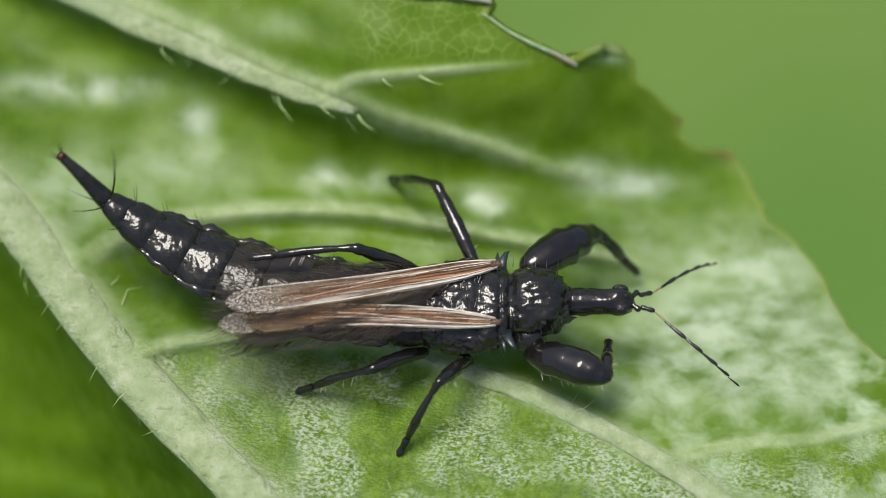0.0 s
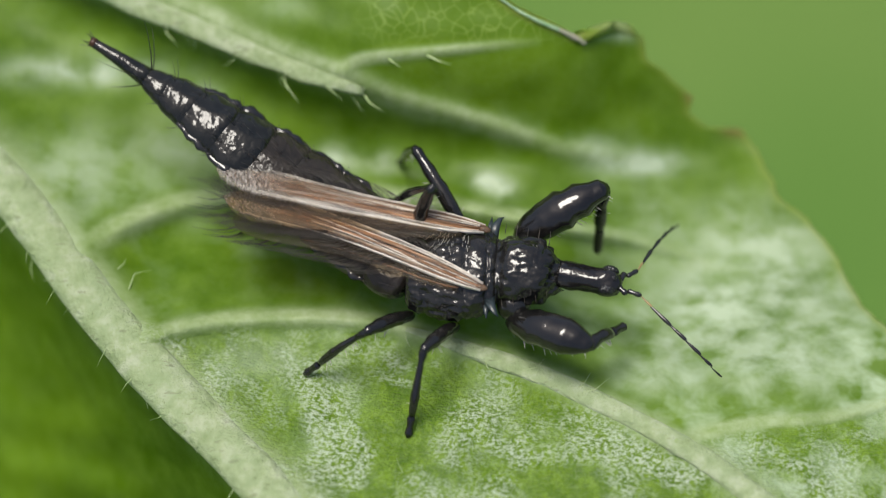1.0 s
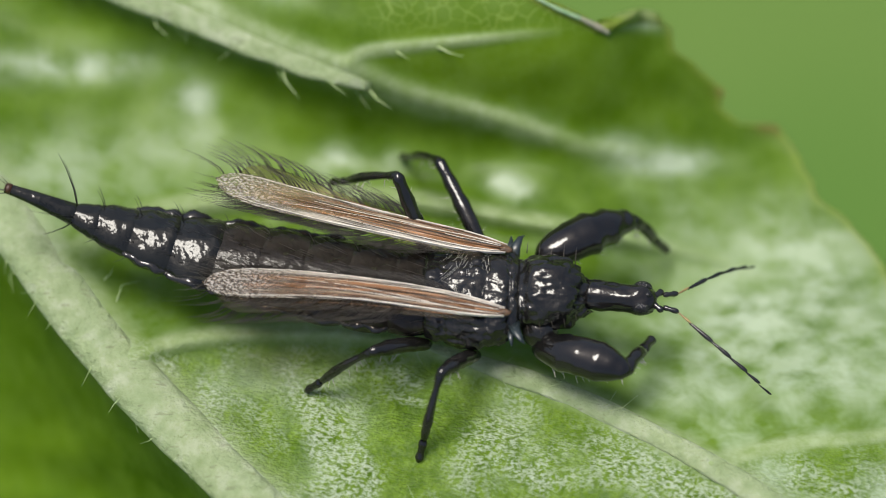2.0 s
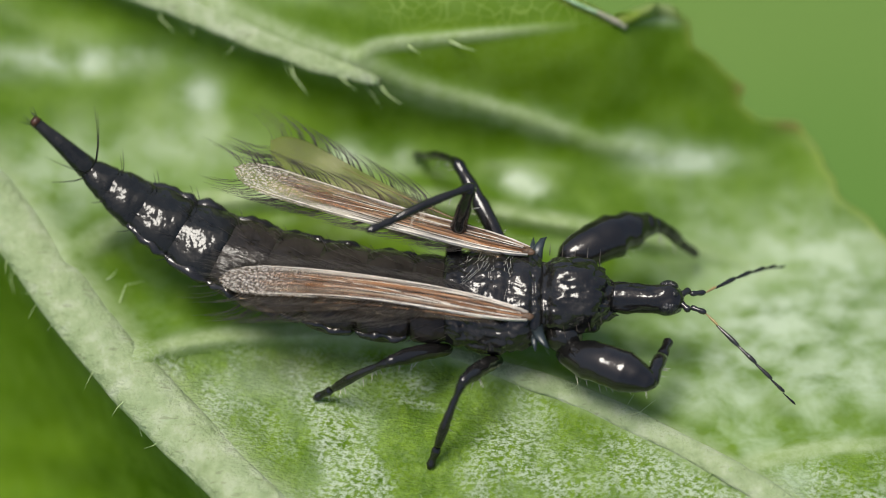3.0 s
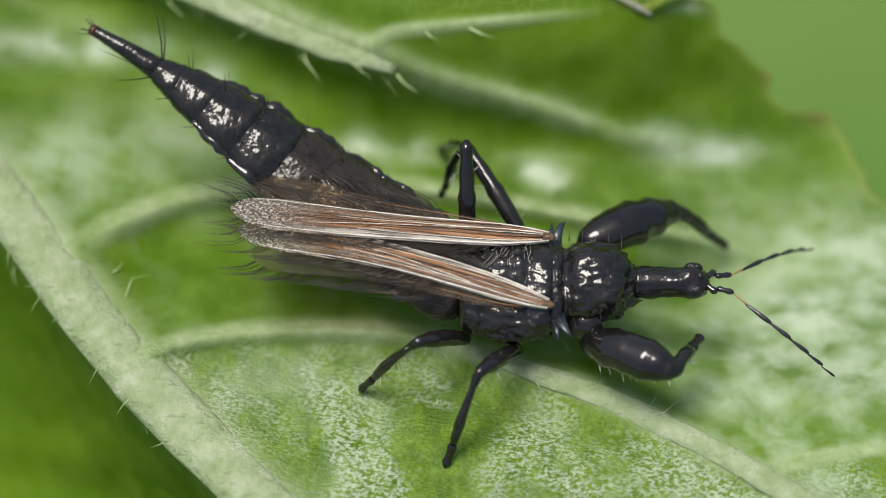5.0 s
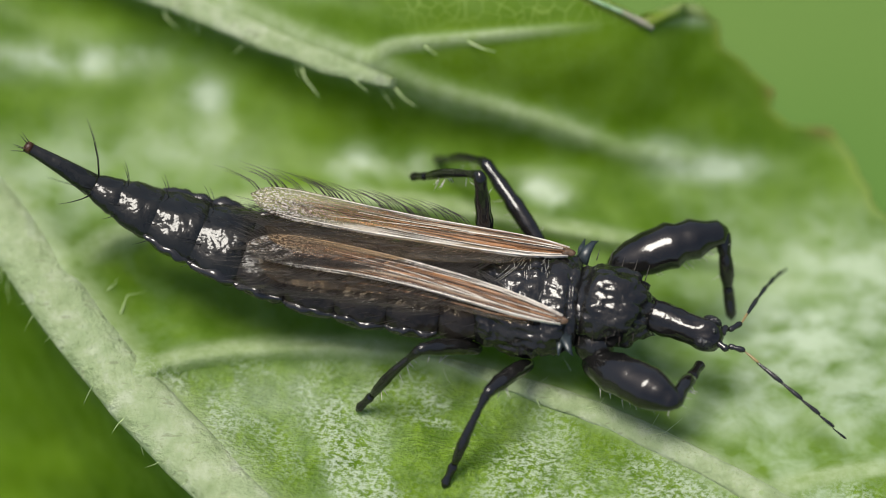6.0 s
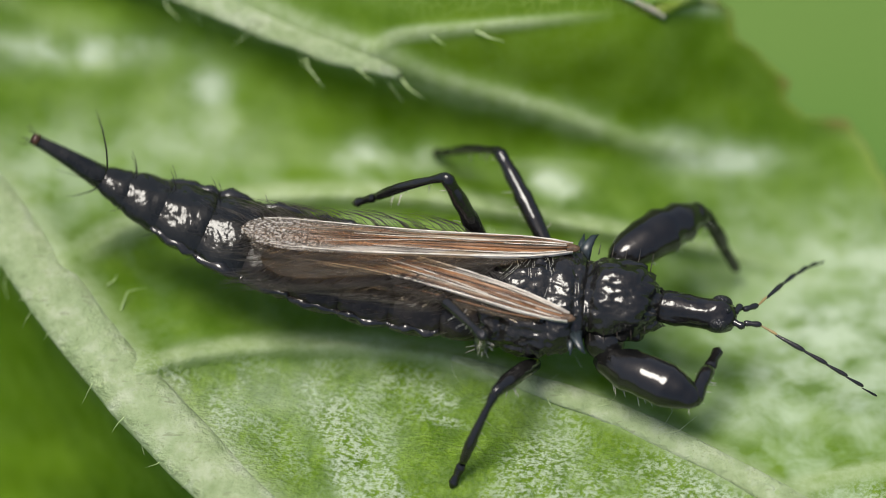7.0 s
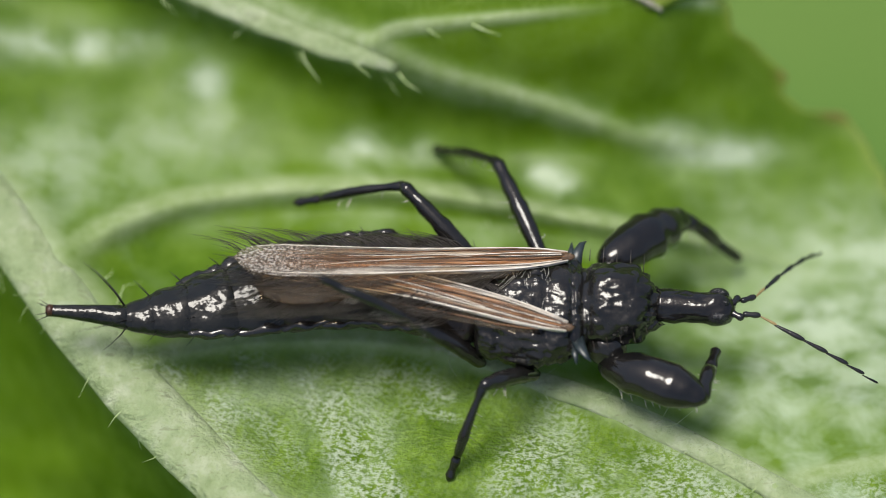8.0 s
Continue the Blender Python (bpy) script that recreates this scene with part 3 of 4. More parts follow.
rng = random.Random(11)
abdomen = []
for k in range(10):
    name = "tail_tube" if k == 9 else "abdomen_segment"
    ob = part(name, abdomen_segment(k), BROWN if k < 5 else SATIN, thrips, "long tapering black tail tube" if k == 9 else "")
    abdomen.append(ob)
    bm = bmesh.new()
    if k == 9:
        for a in np.linspace(0.3, 5.9, 6):
            bristle(bm, (-0.63, 0.04 * math.cos(a), 0.04 * math.sin(a)), (-1, 0.5 * math.cos(a), 0.5 * math.sin(a)), 0.12, 0.005)
        part("tail_bristles", bm, BRISTLE, ob)
        bm = bmesh.new()
        loft(bm, [(-0.60, 0, 0.01, 0.052, 0.05), (-0.64, 0, 0.01, 0.05, 0.048), (-0.66, 0, 0.01, 0.03, 0.03)], 12)
        part("tail_ring", bm, plain_material("reddish_tip", (0.03, 0.011, 0.006), (0.07, 0.026, 0.012), 0.45), ob, "reddish brown tip")
    else:
        w = WIDTHS[k + 1]
        long = 0.42 if k == 8 else 0.2 if k >= 5 else 0.12
        for side in (-1, 1):
            for tilt in (0.15, 0.9):
                bristle(bm, (-SEGMENTS[k] * 0.85, side * w * 0.9 * math.cos(tilt), w * 0.62 * math.sin(tilt)), (-0.5, side * math.cos(tilt), 0.75 * math.sin(tilt) + 0.3), long * (1.45 if k == 8 and tilt > 0.5 else 1) * rng.uniform(0.7, 1.1), 0.007 if k == 8 else 0.005, (-0.25, 0, 0))
        if k < 6:
            for _ in range(26):
                x, a = rng.uniform(-SEGMENTS[k], 0), rng.uniform(0.1, 3.04)
                bristle(bm, (x, w * 0.93 * math.cos(a), w * 0.62 * math.sin(a)), (-1, 0.5 * math.cos(a), 0.35 * math.sin(a)), rng.uniform(0.1, 0.2), 0.0032, (0, 0, -0.1), 3)
        if 0 < k < 7:
            for side in (-1, 1):
                rim = bmesh.new()
                loft(rim, [(-SEGMENTS[k] * q, side * (WIDTHS[k] + (w - WIDTHS[k]) * q) * (0.93 + 0.05 * math.sin(3.1 * q)), 0.04 + 0.05 * noise.noise(Vector((q * 3, k * 2.3, side))), 0.018 + 0.042 * math.sin(math.pi * min(0.98, max(0.02, q))) ** 0.5 * max(0.1, 0.8 + 1.4 * noise.noise(Vector((q * 4, k * 1.7, side * 3)))), 0.014 + 0.024 * abs(math.sin(math.pi * q))) for q in np.linspace(-0.04, 1.04, 15)], 10)
                part("side_rim", rim, BLACK, ob, "glossy wavy rim")
        part("side_bristles", bm, BRISTLE if k >= 5 else FRINGE, ob)

# pterothorax, fixed to the body
bm = bmesh.new()
loft(bm, [(-0.86, 0, 0.53, 0.34, 0.22), (-0.82, 0, 0.53, 0.42, 0.27), (-0.72, 0, 0.53, 0.46, 0.29), (-0.66, 0, 0.53, 0.45, 0.275), (-0.6, 0, 0.53, 0.49, 0.3), (-0.45, 0, 0.54, 0.52, 0.31), (-0.33, 0, 0.54, 0.53, 0.315), (-0.27, 0, 0.54, 0.5, 0.29), (-0.22, 0, 0.54, 0.52, 0.32), (-0.1, 0, 0.55, 0.47, 0.31), (-0.06, 0, 0.55, 0.43, 0.27), (-0.03, 0, 0.55, 0.43, 0.29), (0.02, 0, 0.55, 0.38, 0.26), (0.04, 0, 0.55, 0.3, 0.2)], 56)
bmesh.ops.subdivide_edges(bm, edges=bm.edges[:], cuts=2, use_grid_fill=True, smooth=0.5)
for v in bm.verts:
    v.co += Vector((0, v.co.y, v.co.z - 0.54)) * (0.06 * noise.noise(v.co * 7.0) + 0.055 * noise.noise(v.co * 15.0) + 0.04 * noise.noise(v.co * 31.0))
thorax = part("pterothorax", bm, ROUGH, thrips)
bm = bmesh.new()
for _ in range(64):
    side = 1 if rng.random() < 0.7 else -1
    x, y = rng.gauss(-0.42, 0.12), side * rng.uniform(0.08, 0.36)
    bristle(bm, (x, y, 0.55 + 0.30 * math.sqrt(1 - (y / 0.55) ** 2)), (rng.uniform(-0.45, 0.15), -side * rng.uniform(0.5, 1.0), rng.uniform(0.1, 0.4)), rng.uniform(0.1, 0.24), 0.0016, (rng.uniform(-0.8, 0.3), side * rng.uniform(-0.3, 0.7), -0.6))
part("wing_root_hairs", bm, DOWN, thorax, "tuft of fine pale hairs")["kind"] = "stuff"

# prothorax: hinge at the front of the thorax
bm = bmesh.new()
loft(bm, [(-0.04, 0, 0.0, 0.28, 0.2), (0.03, 0, 0.01, 0.35, 0.25), (0.07, 0, 0.02, 0.32, 0.25), (0.12, 0, 0.04, 0.34, 0.3), (0.22, 0, 0.05, 0.35, 0.315), (0.34, 0, 0.05, 0.345, 0.31), (0.46, 0, 0.045, 0.32, 0.285), (0.54, 0, 0.03, 0.26, 0.23), (0.59, 0, 0.01, 0.2, 0.18), (0.66, 0, 0.0, 0.15, 0.13)], 40)
bmesh.ops.subdivide_edges(bm, edges=bm.edges[:], cuts=2, use_grid_fill=True, smooth=0.5)
for v in bm.verts:
    v.co *= 1 + 0.08 * noise.noise(v.co * 6.0) + 0.06 * noise.noise(v.co * 13.0 + Vector((3, 1, 7))) + 0.045 * noise.noise(v.co * 29.0)
pronotum = part("pronotum", bm, ROUGH, thrips)
for side in (-1, 1):
    bm = bmesh.new()
    tube(bm, [(-0.03, side * 0.34, 0.1), (0.0, side * 0.45, 0.13), (0.04, side * 0.53, 0.14), (0.08, side * 0.57, 0.12)], [0.065, 0.045, 0.026, 0.004], 10, 0.5)
    tube(bm, [(-0.02, side * 0.36, 0.08), (-0.05, side * 0.48, 0.1), (-0.04, side * 0.58, 0.09)], [0.05, 0.03, 0.004], 10, 0.5)
    part("shoulder_lobe", bm, LOBE, pronotum, "grey-blue pointed lobe")
    bm = bmesh.new()
    for k in range(5):
        bristle(bm, (0.1 + 0.11 * k, side * (0.38 - 0.03 * k), 0.12), (0.1, side, 0.35), rng.uniform(0.1, 0.17), 0.005)
    part("neck_bristles", bm, FRINGE, pronotum)

for side in (-1, 1):
    bm = bmesh.new()
    bmesh.ops.create_uvsphere(bm, u_segments=16, v_segments=12, radius=1)
    for v in bm.verts:
        v.co = Vector((v.co.x * 0.17 + 0.22, v.co.y * 0.15 + side * 0.32, v.co.z * 0.17 - 0.1)) * (1 + 0.05 * noise.noise(v.co * 3))
    part("coxa", bm, ROUGH, pronotum)

# head: hinge at the back of the neck
bm = bmesh.new()
loft(bm, [(-0.06, 0, 0, 0.13, 0.12), (0.0, 0, 0, 0.14, 0.13), (0.10, 0, 0.0, 0.142, 0.13), (0.24, 0, 0.005, 0.13, 0.125), (0.36, 0, 0.01, 0.135, 0.13), (0.44, 0, 0.01, 0.148, 0.135), (0.51, 0, 0.005, 0.135, 0.12), (0.56, 0, 0, 0.1, 0.085), (0.59, 0, 0, 0.05, 0.045)], 28)
bmesh.ops.subdivide_edges(bm, edges=bm.edges[:], cuts=1, use_grid_fill=True, smooth=0.5)
for v in bm.verts:
    v.co += Vector((0, v.co.y, v.co.z)) * (0.10 * noise.noise(v.co * 9.0) + 0.10 * noise.noise(v.co * 21.0))
head = part("head", bm, HEAD, thrips)
for side in (-1, 1):
    bm = bmesh.new()
    bmesh.ops.create_uvsphere(bm, u_segments=16, v_segments=10, radius=0.075)
    for v in bm.verts:
        v.co = Vector((v.co.x * 1.2 + 0.45, v.co.y * 0.75 + side * 0.11, v.co.z + 0.045))
    part("eye", bm, EYE, head)
bm = bmesh.new()
bmesh.ops.create_uvsphere(bm, u_segments=10, v_segments=8, radius=0.03)
bmesh.ops.translate(bm, verts=bm.verts, vec=(0.5, 0, 0.12))
part("ocellus", bm, EYE, head)


def antenna(side):
    """Eight beads on a gentle bow; hinge at the head, running along x."""
    lengths, radii = (0.10, 0.13, 0.15, 0.26, 0.21, 0.19, 0.15, 0.13), (0.034, 0.028, 0.013, 0.023, 0.021, 0.02, 0.017, 0.011)
    base, x, y = None, 0.0, 0.0
    for k, (length, r) in enumerate(zip(lengths, radii)):
        turn = -side * 0.42 if k < 2 else side * (0.07 - 0.025 * k)
        bm = bmesh.new()
        thin = 0.55 if k > 1 else 0.95
        loft(bm, [(-0.012, 0, 0, r * thin * 0.6, r * thin * 0.6), (0, 0, 0, r * thin * 0.85, r * thin * 0.85), (length * 0.12, 0, 0, r * thin, r * thin), (length * 0.4, 0, 0, r * 0.75, r * 0.75), (length * 0.72, 0, 0, r, r), (length * 0.92, 0, 0, r * 0.85, r * 0.85), (length, 0, 0, r * 0.6, r * 0.6), (length + 0.008, 0, 0, r * 0.3, r * 0.3)], 12)
        m = pose(x * MM, y * MM, -0.006 * k * k * MM, 0, 2.5 * k, math.degrees(turn))
        if base is None:
            base = part("antenna", bm, BLACK, thrips)
        else:
            part("antenna_bead", bm, AMBER if k == 2 else BLACK, base, "amber bead" if k == 2 else "", m)
        x, y = x + length * math.cos(turn), y + length * math.sin(turn)
    return base


antennae = {side: antenna(side) for side in (1, -1)}


# wings: hinge at the root, running back along -x; the front edge faces outward (side)
WING = 2.75
BOW = 0.06
SPAN_S = (0.0, 0.05, 0.15, 0.3, 0.45, 0.6, 0.75, 0.86, 0.93, 0.975, 1.0)
SPAN_FRONT = (0.045, 0.075, 0.105, 0.115, 0.115, 0.125, 0.14, 0.145, 0.125, 0.08, 0.0)
SPAN_BACK = (-0.045, -0.075, -0.11, -0.125, -0.13, -0.145, -0.16, -0.165, -0.14, -0.09, 0.0)


def wing(side, hind):
    bm = bmesh.new()
    nx, ny = 48, 9
    grid = []
    scale, wide = (0.86, 1.4) if hind else (1.0, 1.0)
    for i in range(nx + 1):
        s = i / nx
        f, b = np.interp(s, SPAN_S, SPAN_FRONT), np.interp(s, SPAN_S, SPAN_BACK)
        row = []
        for j in range(ny + 1):
            w = j / ny
            y = side * ((b + (f - b) * w) * scale * wide - BOW * math.sin(math.pi * s))
            z = 0.025 * math.sin(math.pi * w) + 0.012 * math.sin(5 * math.pi * w) * (1 - s) + 0.05 * math.sin(math.pi * s)
            row.append(bm.verts.new((-WING * s * scale, y, z)))
        grid.append(row)
    for a, b in zip(grid, grid[1:]):
        for j in range(ny):
            if (a[j].co - a[j + 1].co).length > 1e-6 or (b[j].co - b[j + 1].co).length > 1e-6:
                bm.faces.new((a[j], a[j + 1], b[j + 1], b[j]))
    bmesh.ops.remove_doubles(bm, verts=bm.verts, dist=1e-4)
    geo = bmesh.ops.extrude_face_region(bm, geom=list(bm.faces))
    bmesh.ops.translate(bm, verts=[g for g in geo["geom"] if isinstance(g, bmesh.types.BMVert)], vec=(0, 0, 0.008))
    spans = [(-v.co.x / (WING * scale), v.co.y * side + BOW * math.sin(math.pi * -v.co.x / (WING * scale))) for v in bm.verts]
    ob = part("hindwing" if hind else "forewing", bm, HINDWING if hind else FOREWING, thrips, "clear smoky wing with a dark fringe" if hind else "brown wing with pale lengthwise streaks and a silvery tip")

    for name, values in (("span", [s for s, _ in spans]), ("across", [(y / (scale * wide) - np.interp(s, SPAN_S, SPAN_BACK)) / max(np.interp(s, SPAN_S, SPAN_FRONT) - np.interp(s, SPAN_S, SPAN_BACK), 0.02) for s, y in spans])):
        ob.data.attributes.new(name, "FLOAT", "POINT").data.foreach_set("value", np.array(values, np.float32))

    def rib(w0, w1, s0, s1, r, material):
        bm = bmesh.new()
        pts = []
        for k in range(15):
            t = k / 14
            s, w = s0 + (s1 - s0) * t, w0 + (w1 - w0) * t + 0.035 * noise.noise(Vector((t * 4, w0 * 20, side))) * min(1, 6 * t)
            f, b = np.interp(s, SPAN_S, SPAN_FRONT), np.interp(s, SPAN_S, SPAN_BACK)
            pts.append((-WING * s * scale, side * ((b + (f - b) * w) * scale * wide - BOW * math.sin(math.pi * s)), 0.022 + 0.025 * math.sin(math.pi * w) + 0.012 * math.sin(5 * math.pi * w) * (1 - s) + 0.05 * math.sin(math.pi * s) - 0.006))
        tube(bm, pts, [r * (1.2 - 0.85 * k / 14) * (1 + 0.5 * noise.noise(Vector((k * 0.7, w0 * 30, side * 4)))) for k in range(15)], 6, 0.7)
        part("wing_rib", bm, material, ob)

    if not hind:
        for w0, w1, s0, s1, r, material in ((0.96, 0.94, 0.0, 0.92, 0.007, RIB), (0.76, 0.62, 0.02, 0.66, 0.005, RIB), (0.6, 0.52, 0.1, 0.8, 0.005, STAIN), (0.52, 0.6, 0.02, 0.33, 0.0035, RIB), (0.4, 0.46, 0.02, 0.7, 0.006, STAIN), (0.17, 0.28, 0.02, 0.6, 0.0045, RIB), (0.05, 0.06, 0.0, 0.92, 0.007, RIB), (0.68, 0.34, 0.25, 0.75, 0.0035, RIB), (0.9, 0.7, 0.15, 0.85, 0.0035, STAIN)):
            rib(w0, w1, s0, s1, r, material)
        knob = bmesh.new()
        bmesh.ops.create_uvsphere(knob, u_segments=14, v_segments=10, radius=1)
        for v in knob.verts:
            v.co = Vector((v.co.x * 0.07 - 0.01, v.co.y * 0.036, v.co.z * 0.03 + 0.012)) * (1 + 0.15 * noise.noise(v.co * 2))
        part("wing_root", knob, ROOT, ob, "brown knobbed wing root")
    else:
        rib(0.9, 0.8, 0.0, 0.7, 0.006, STAIN)
    bm = bmesh.new()
    local = random.Random(5 + side + 3 * hind)
    for k in range(230 if hind else 170):
        s = local.uniform(0.18, 0.99)
        b = np.interp(s, SPAN_S, SPAN_BACK) * scale * wide
        bristle(bm, (-WING * s * scale, side * (b - BOW * math.sin(math.pi * s)), 0.05 * math.sin(math.pi * s) + 0.004), (-0.75 - 0.5 * s, -side * 1.0, local.uniform(-0.05, 0.12)), local.uniform(0.18, 0.32) * (1.2 if hind else 1), 0.0028 if hind else 0.0024, (-0.5, side * 0.35, 0), 3)
    for k in range(90 if hind else 80):
        s = local.uniform(0.3, 1.0)
        f = np.interp(s, SPAN_S, SPAN_FRONT) * scale * wide
        bristle(bm, (-WING * s * scale, side * (f - BOW * math.sin(math.pi * s)), 0.05 * math.sin(math.pi * s) + 0.004), (-0.65, side * 1.0, local.uniform(0, 0.15)), local.uniform(0.2, 0.34), 0.0036, (-0.75, -side * 0.35, 0), 3)
    part("wing_fringe", bm, FRINGE, ob, "fringe of fine dark hairs")["kind"] = "stuff"
    return ob


wings = {(side, hind): wing(side, hind) for side in (1, -1) for hind in (False, True)}
cam.data.dof.focus_object = wings[1, False]


# legs: every piece has its hinge at the origin and runs along x
def leg_piece(name, rings, material=LEG, hairs=0, hair_length=0.1, sides=14, bow=0.0):
    bm = bmesh.new()
    reach = rings[-1][0]
    marks = np.unique(np.concatenate([np.linspace(0, reach, 15), [v[0] for v in rings]]))
    shape = [[float(np.interp(x, [v[0] for v in rings], [v[j] for v in rings])) for j in (2, 3)] for x in marks]
    loft(bm, [(x, 0, bow * math.sin(math.pi * min(1, max(0, x / reach))), w * (1 + 0.22 * noise.noise(Vector((x * 9, reach * 7, 0)))), h * (1 + 0.15 * noise.noise(Vector((x * 11, reach * 5, 3))))) for x, (w, h) in zip(marks, shape)], sides)
    ob = part(name, bm, material, thrips)
    if hairs:
        bm = bmesh.new()
        end = rings[-1][0]
        for _ in range(hairs):
            x, a = rng.uniform(0.15, 0.95) * end, rng.uniform(3.3, 6.1)
            r = float(np.interp(x, [v[0] for v in rings], [v[2] for v in rings]))
            bristle(bm, (x, r * 0.85 * math.cos(a), r * 0.85 * math.sin(a)), (0.6, math.cos(a), math.sin(a)), hair_length * rng.uniform(0.6, 1.1), 0.0045)
        part("leg_hairs", bm, DOWN, ob)
    return ob


def slim_leg(l1, l2):
    shin, foot = l2 * 0.76, l2 * 0.24
    femur = leg_piece("femur", [(-0.04, 0, 0.03, 0.03), (0.0, 0, 0.055, 0.055), (l1 * 0.3, 0, 0.076, 0.074), (l1 * 0.6, 0, 0.074, 0.072), (l1 * 0.88, 0, 0.06, 0.06), (l1 * 0.98, 0, 0.052, 0.055), (l1 + 0.035, 0, 0.025, 0.03)], LEG, 8, bow=0.035)
    tibia = leg_piece("tibia", [(-0.03, 0, 0.03, 0.03), (0.02, 0, 0.042, 0.042), (shin * 0.2, 0, 0.031, 0.031), (shin * 0.6, 0, 0.044, 0.044), (shin * 0.85, 0, 0.045, 0.045), (shin, 0, 0.03, 0.03)], LEG, 12, bow=0.03)
    tarsus = leg_piece("tarsus", [(-0.02, 0, 0.025, 0.025), (0.03, 0, 0.04, 0.035), (foot * 0.5, 0, 0.035, 0.03), (foot * 0.8, 0, 0.045, 0.035), (foot, 0, 0.02, 0.018)])
    return femur, tibia, tarsus


def grasping_leg(l1, l2):
    shin, foot = l2 * 0.62, l2 * 0.38
    femur = leg_piece("fore_femur", [(-0.06, 0, 0.05, 0.05), (0.0, 0, 0.11, 0.11), (l1 * 0.13, 0, 0.16, 0.15), (l1 * 0.3, 0, 0.19, 0.172), (l1 * 0.52, 0, 0.197, 0.178), (l1 * 0.74, 0, 0.178, 0.162), (l1 * 0.9, 0, 0.135, 0.125), (l1, 0, 0.095, 0.088), (l1 + 0.06, 0, 0.03, 0.03)], LEG, 26, 0.085, 28, bow=0.05)
    tibia = leg_piece("fore_tibia", [(-0.04, 0, 0.04, 0.04), (0.02, 0, 0.074, 0.068), (shin * 0.4, 0, 0.06, 0.056), (shin * 0.8, 0, 0.064, 0.058), (shin, 0, 0.046, 0.046)], LEG, 10, bow=0.035)
    tarsus = leg_piece("fore_tarsus", [(-0.03, 0, 0.035, 0.035), (0.03, 0, 0.05, 0.045), (foot * 0.55, 0, 0.045, 0.04), (foot * 0.85, 0, 0.05, 0.04), (foot, 0, 0.02, 0.02)])
    return femur, tibia, tarsus


# hip in the body's space, femur, tibia with foot
LEGS = {
    "fore_left": ((0.25, 0.48, 0.46), 0.96, 0.84),
    "fore_right": ((0.22, -0.46, 0.38), 0.86, 0.62),
    "mid_left": ((-0.3, 0.5, 0.46), 0.98, 1.05),
    "mid_right": ((-0.35, -0.5, 0.32), 0.68, 0.95),
    "hind_left": ((-0.8, 0.4, 0.42), 0.98, 1.05),
    "hind_right": ((-0.8, -0.4, 0.32), 0.68, 0.98),
}
pieces = {name: (grasping_leg if "fore" in name else slim_leg)(l1, l2) for name, (hip, l1, l2) in LEGS.items()}

# ---- how it moves ----
# seconds, place of the thorax, heading, turn of the neck, turn of the head
BODY_EARLY = [
    (0, 0.625, -0.983, -0.95, 4.521, 2.432),
    (0.2, 0.573, -0.97, -2.069, 2.443, -7.05),
    (0.4, 0.554, -0.96, -2.468, 1.702, -5.493),
    (0.6, 0.518, -0.977, -2.266, 2.078, -2.694),
    (0.8, 0.476, -1.019, -2.756, 1.167, -2.702),
    (1, 0.4, -0.814, -3.497, -0.209, -7.821),
    (1.2, 0.392, -1.024, -1.775, 2.989, 1.195),
    (1.4, 0.481, -1.174, -0.213, 5.89, -1.005),
    (1.6, 0.445, -1.143, -0.302, 5.726, 1.249),
    (1.8, 0.468, -1.006, -2.069, 2.444, -4.538),
    (2, 0.444, -0.965, -2.593, 1.47, -4.207),
    (2.2, 0.434, -1.02, -1.831, 2.886, 0.385),
]
BODY_MIDDLE = [
    (3.3, 0.566, -0.974, -2.469, 1.7, -0.75),
    (3.5, 0.605, -0.966, -2.293, 2.026, -4.333),
    (3.7, 0.578, -0.965, -1.788, 2.966, -5.05),
    (3.9, 0.6, -0.965, -0.99, 4.447, 0.86),
    (4.1, 0.633, -0.995, -0.493, 5.37, 2.019),
    (4.3, 0.68, -0.941, -0.06, 6.175, 0.844),
    (4.5, 0.628, -0.877, -0.446, 5.457, 2.311),
    (4.7, 0.516, -0.89, -0.774, 4.848, 2.377),
]
BODY_LATE = [
    (5.8, 0.564, -0.933, -4.999, -2.997, -2.152),
    (6, 0.652, -0.896, -6.567, -5.911, -15.854),
    (6.2, 0.636, -0.957, -6.534, -5.848, -13.038),
    (6.4, 0.667, -1.018, -5.205, -3.381, -14.778),
    (6.5, 0.615, -0.987, -4.78, -2.592, -8.477),
    (6.6, 0.588, -0.995, -4.572, -2.206, -1.315),
    (6.8, 0.575, -0.903, -4.932, -2.874, -2.741),
    (7, 0.607, -0.909, -4.695, -2.434, -5.573),
    (7.2, 0.605, -1.027, -2.88, 0.937, 3.066),
    (7.4, 0.563, -1.046, -2.241, 2.124, 0.986),
    (7.6, 0.542, -0.963, -2.294, 2.026, -0.477),
    (7.8, 0.575, -1.016, -2.163, 2.269, -0.845),
    (7.9, 0.577, -1.052, -2.081, 2.421, -1.431),
    (8, 0.602, -1.049, -2.013, 2.547, -1.681),
]
BODY = BODY_EARLY + BODY_MIDDLE + BODY_LATE
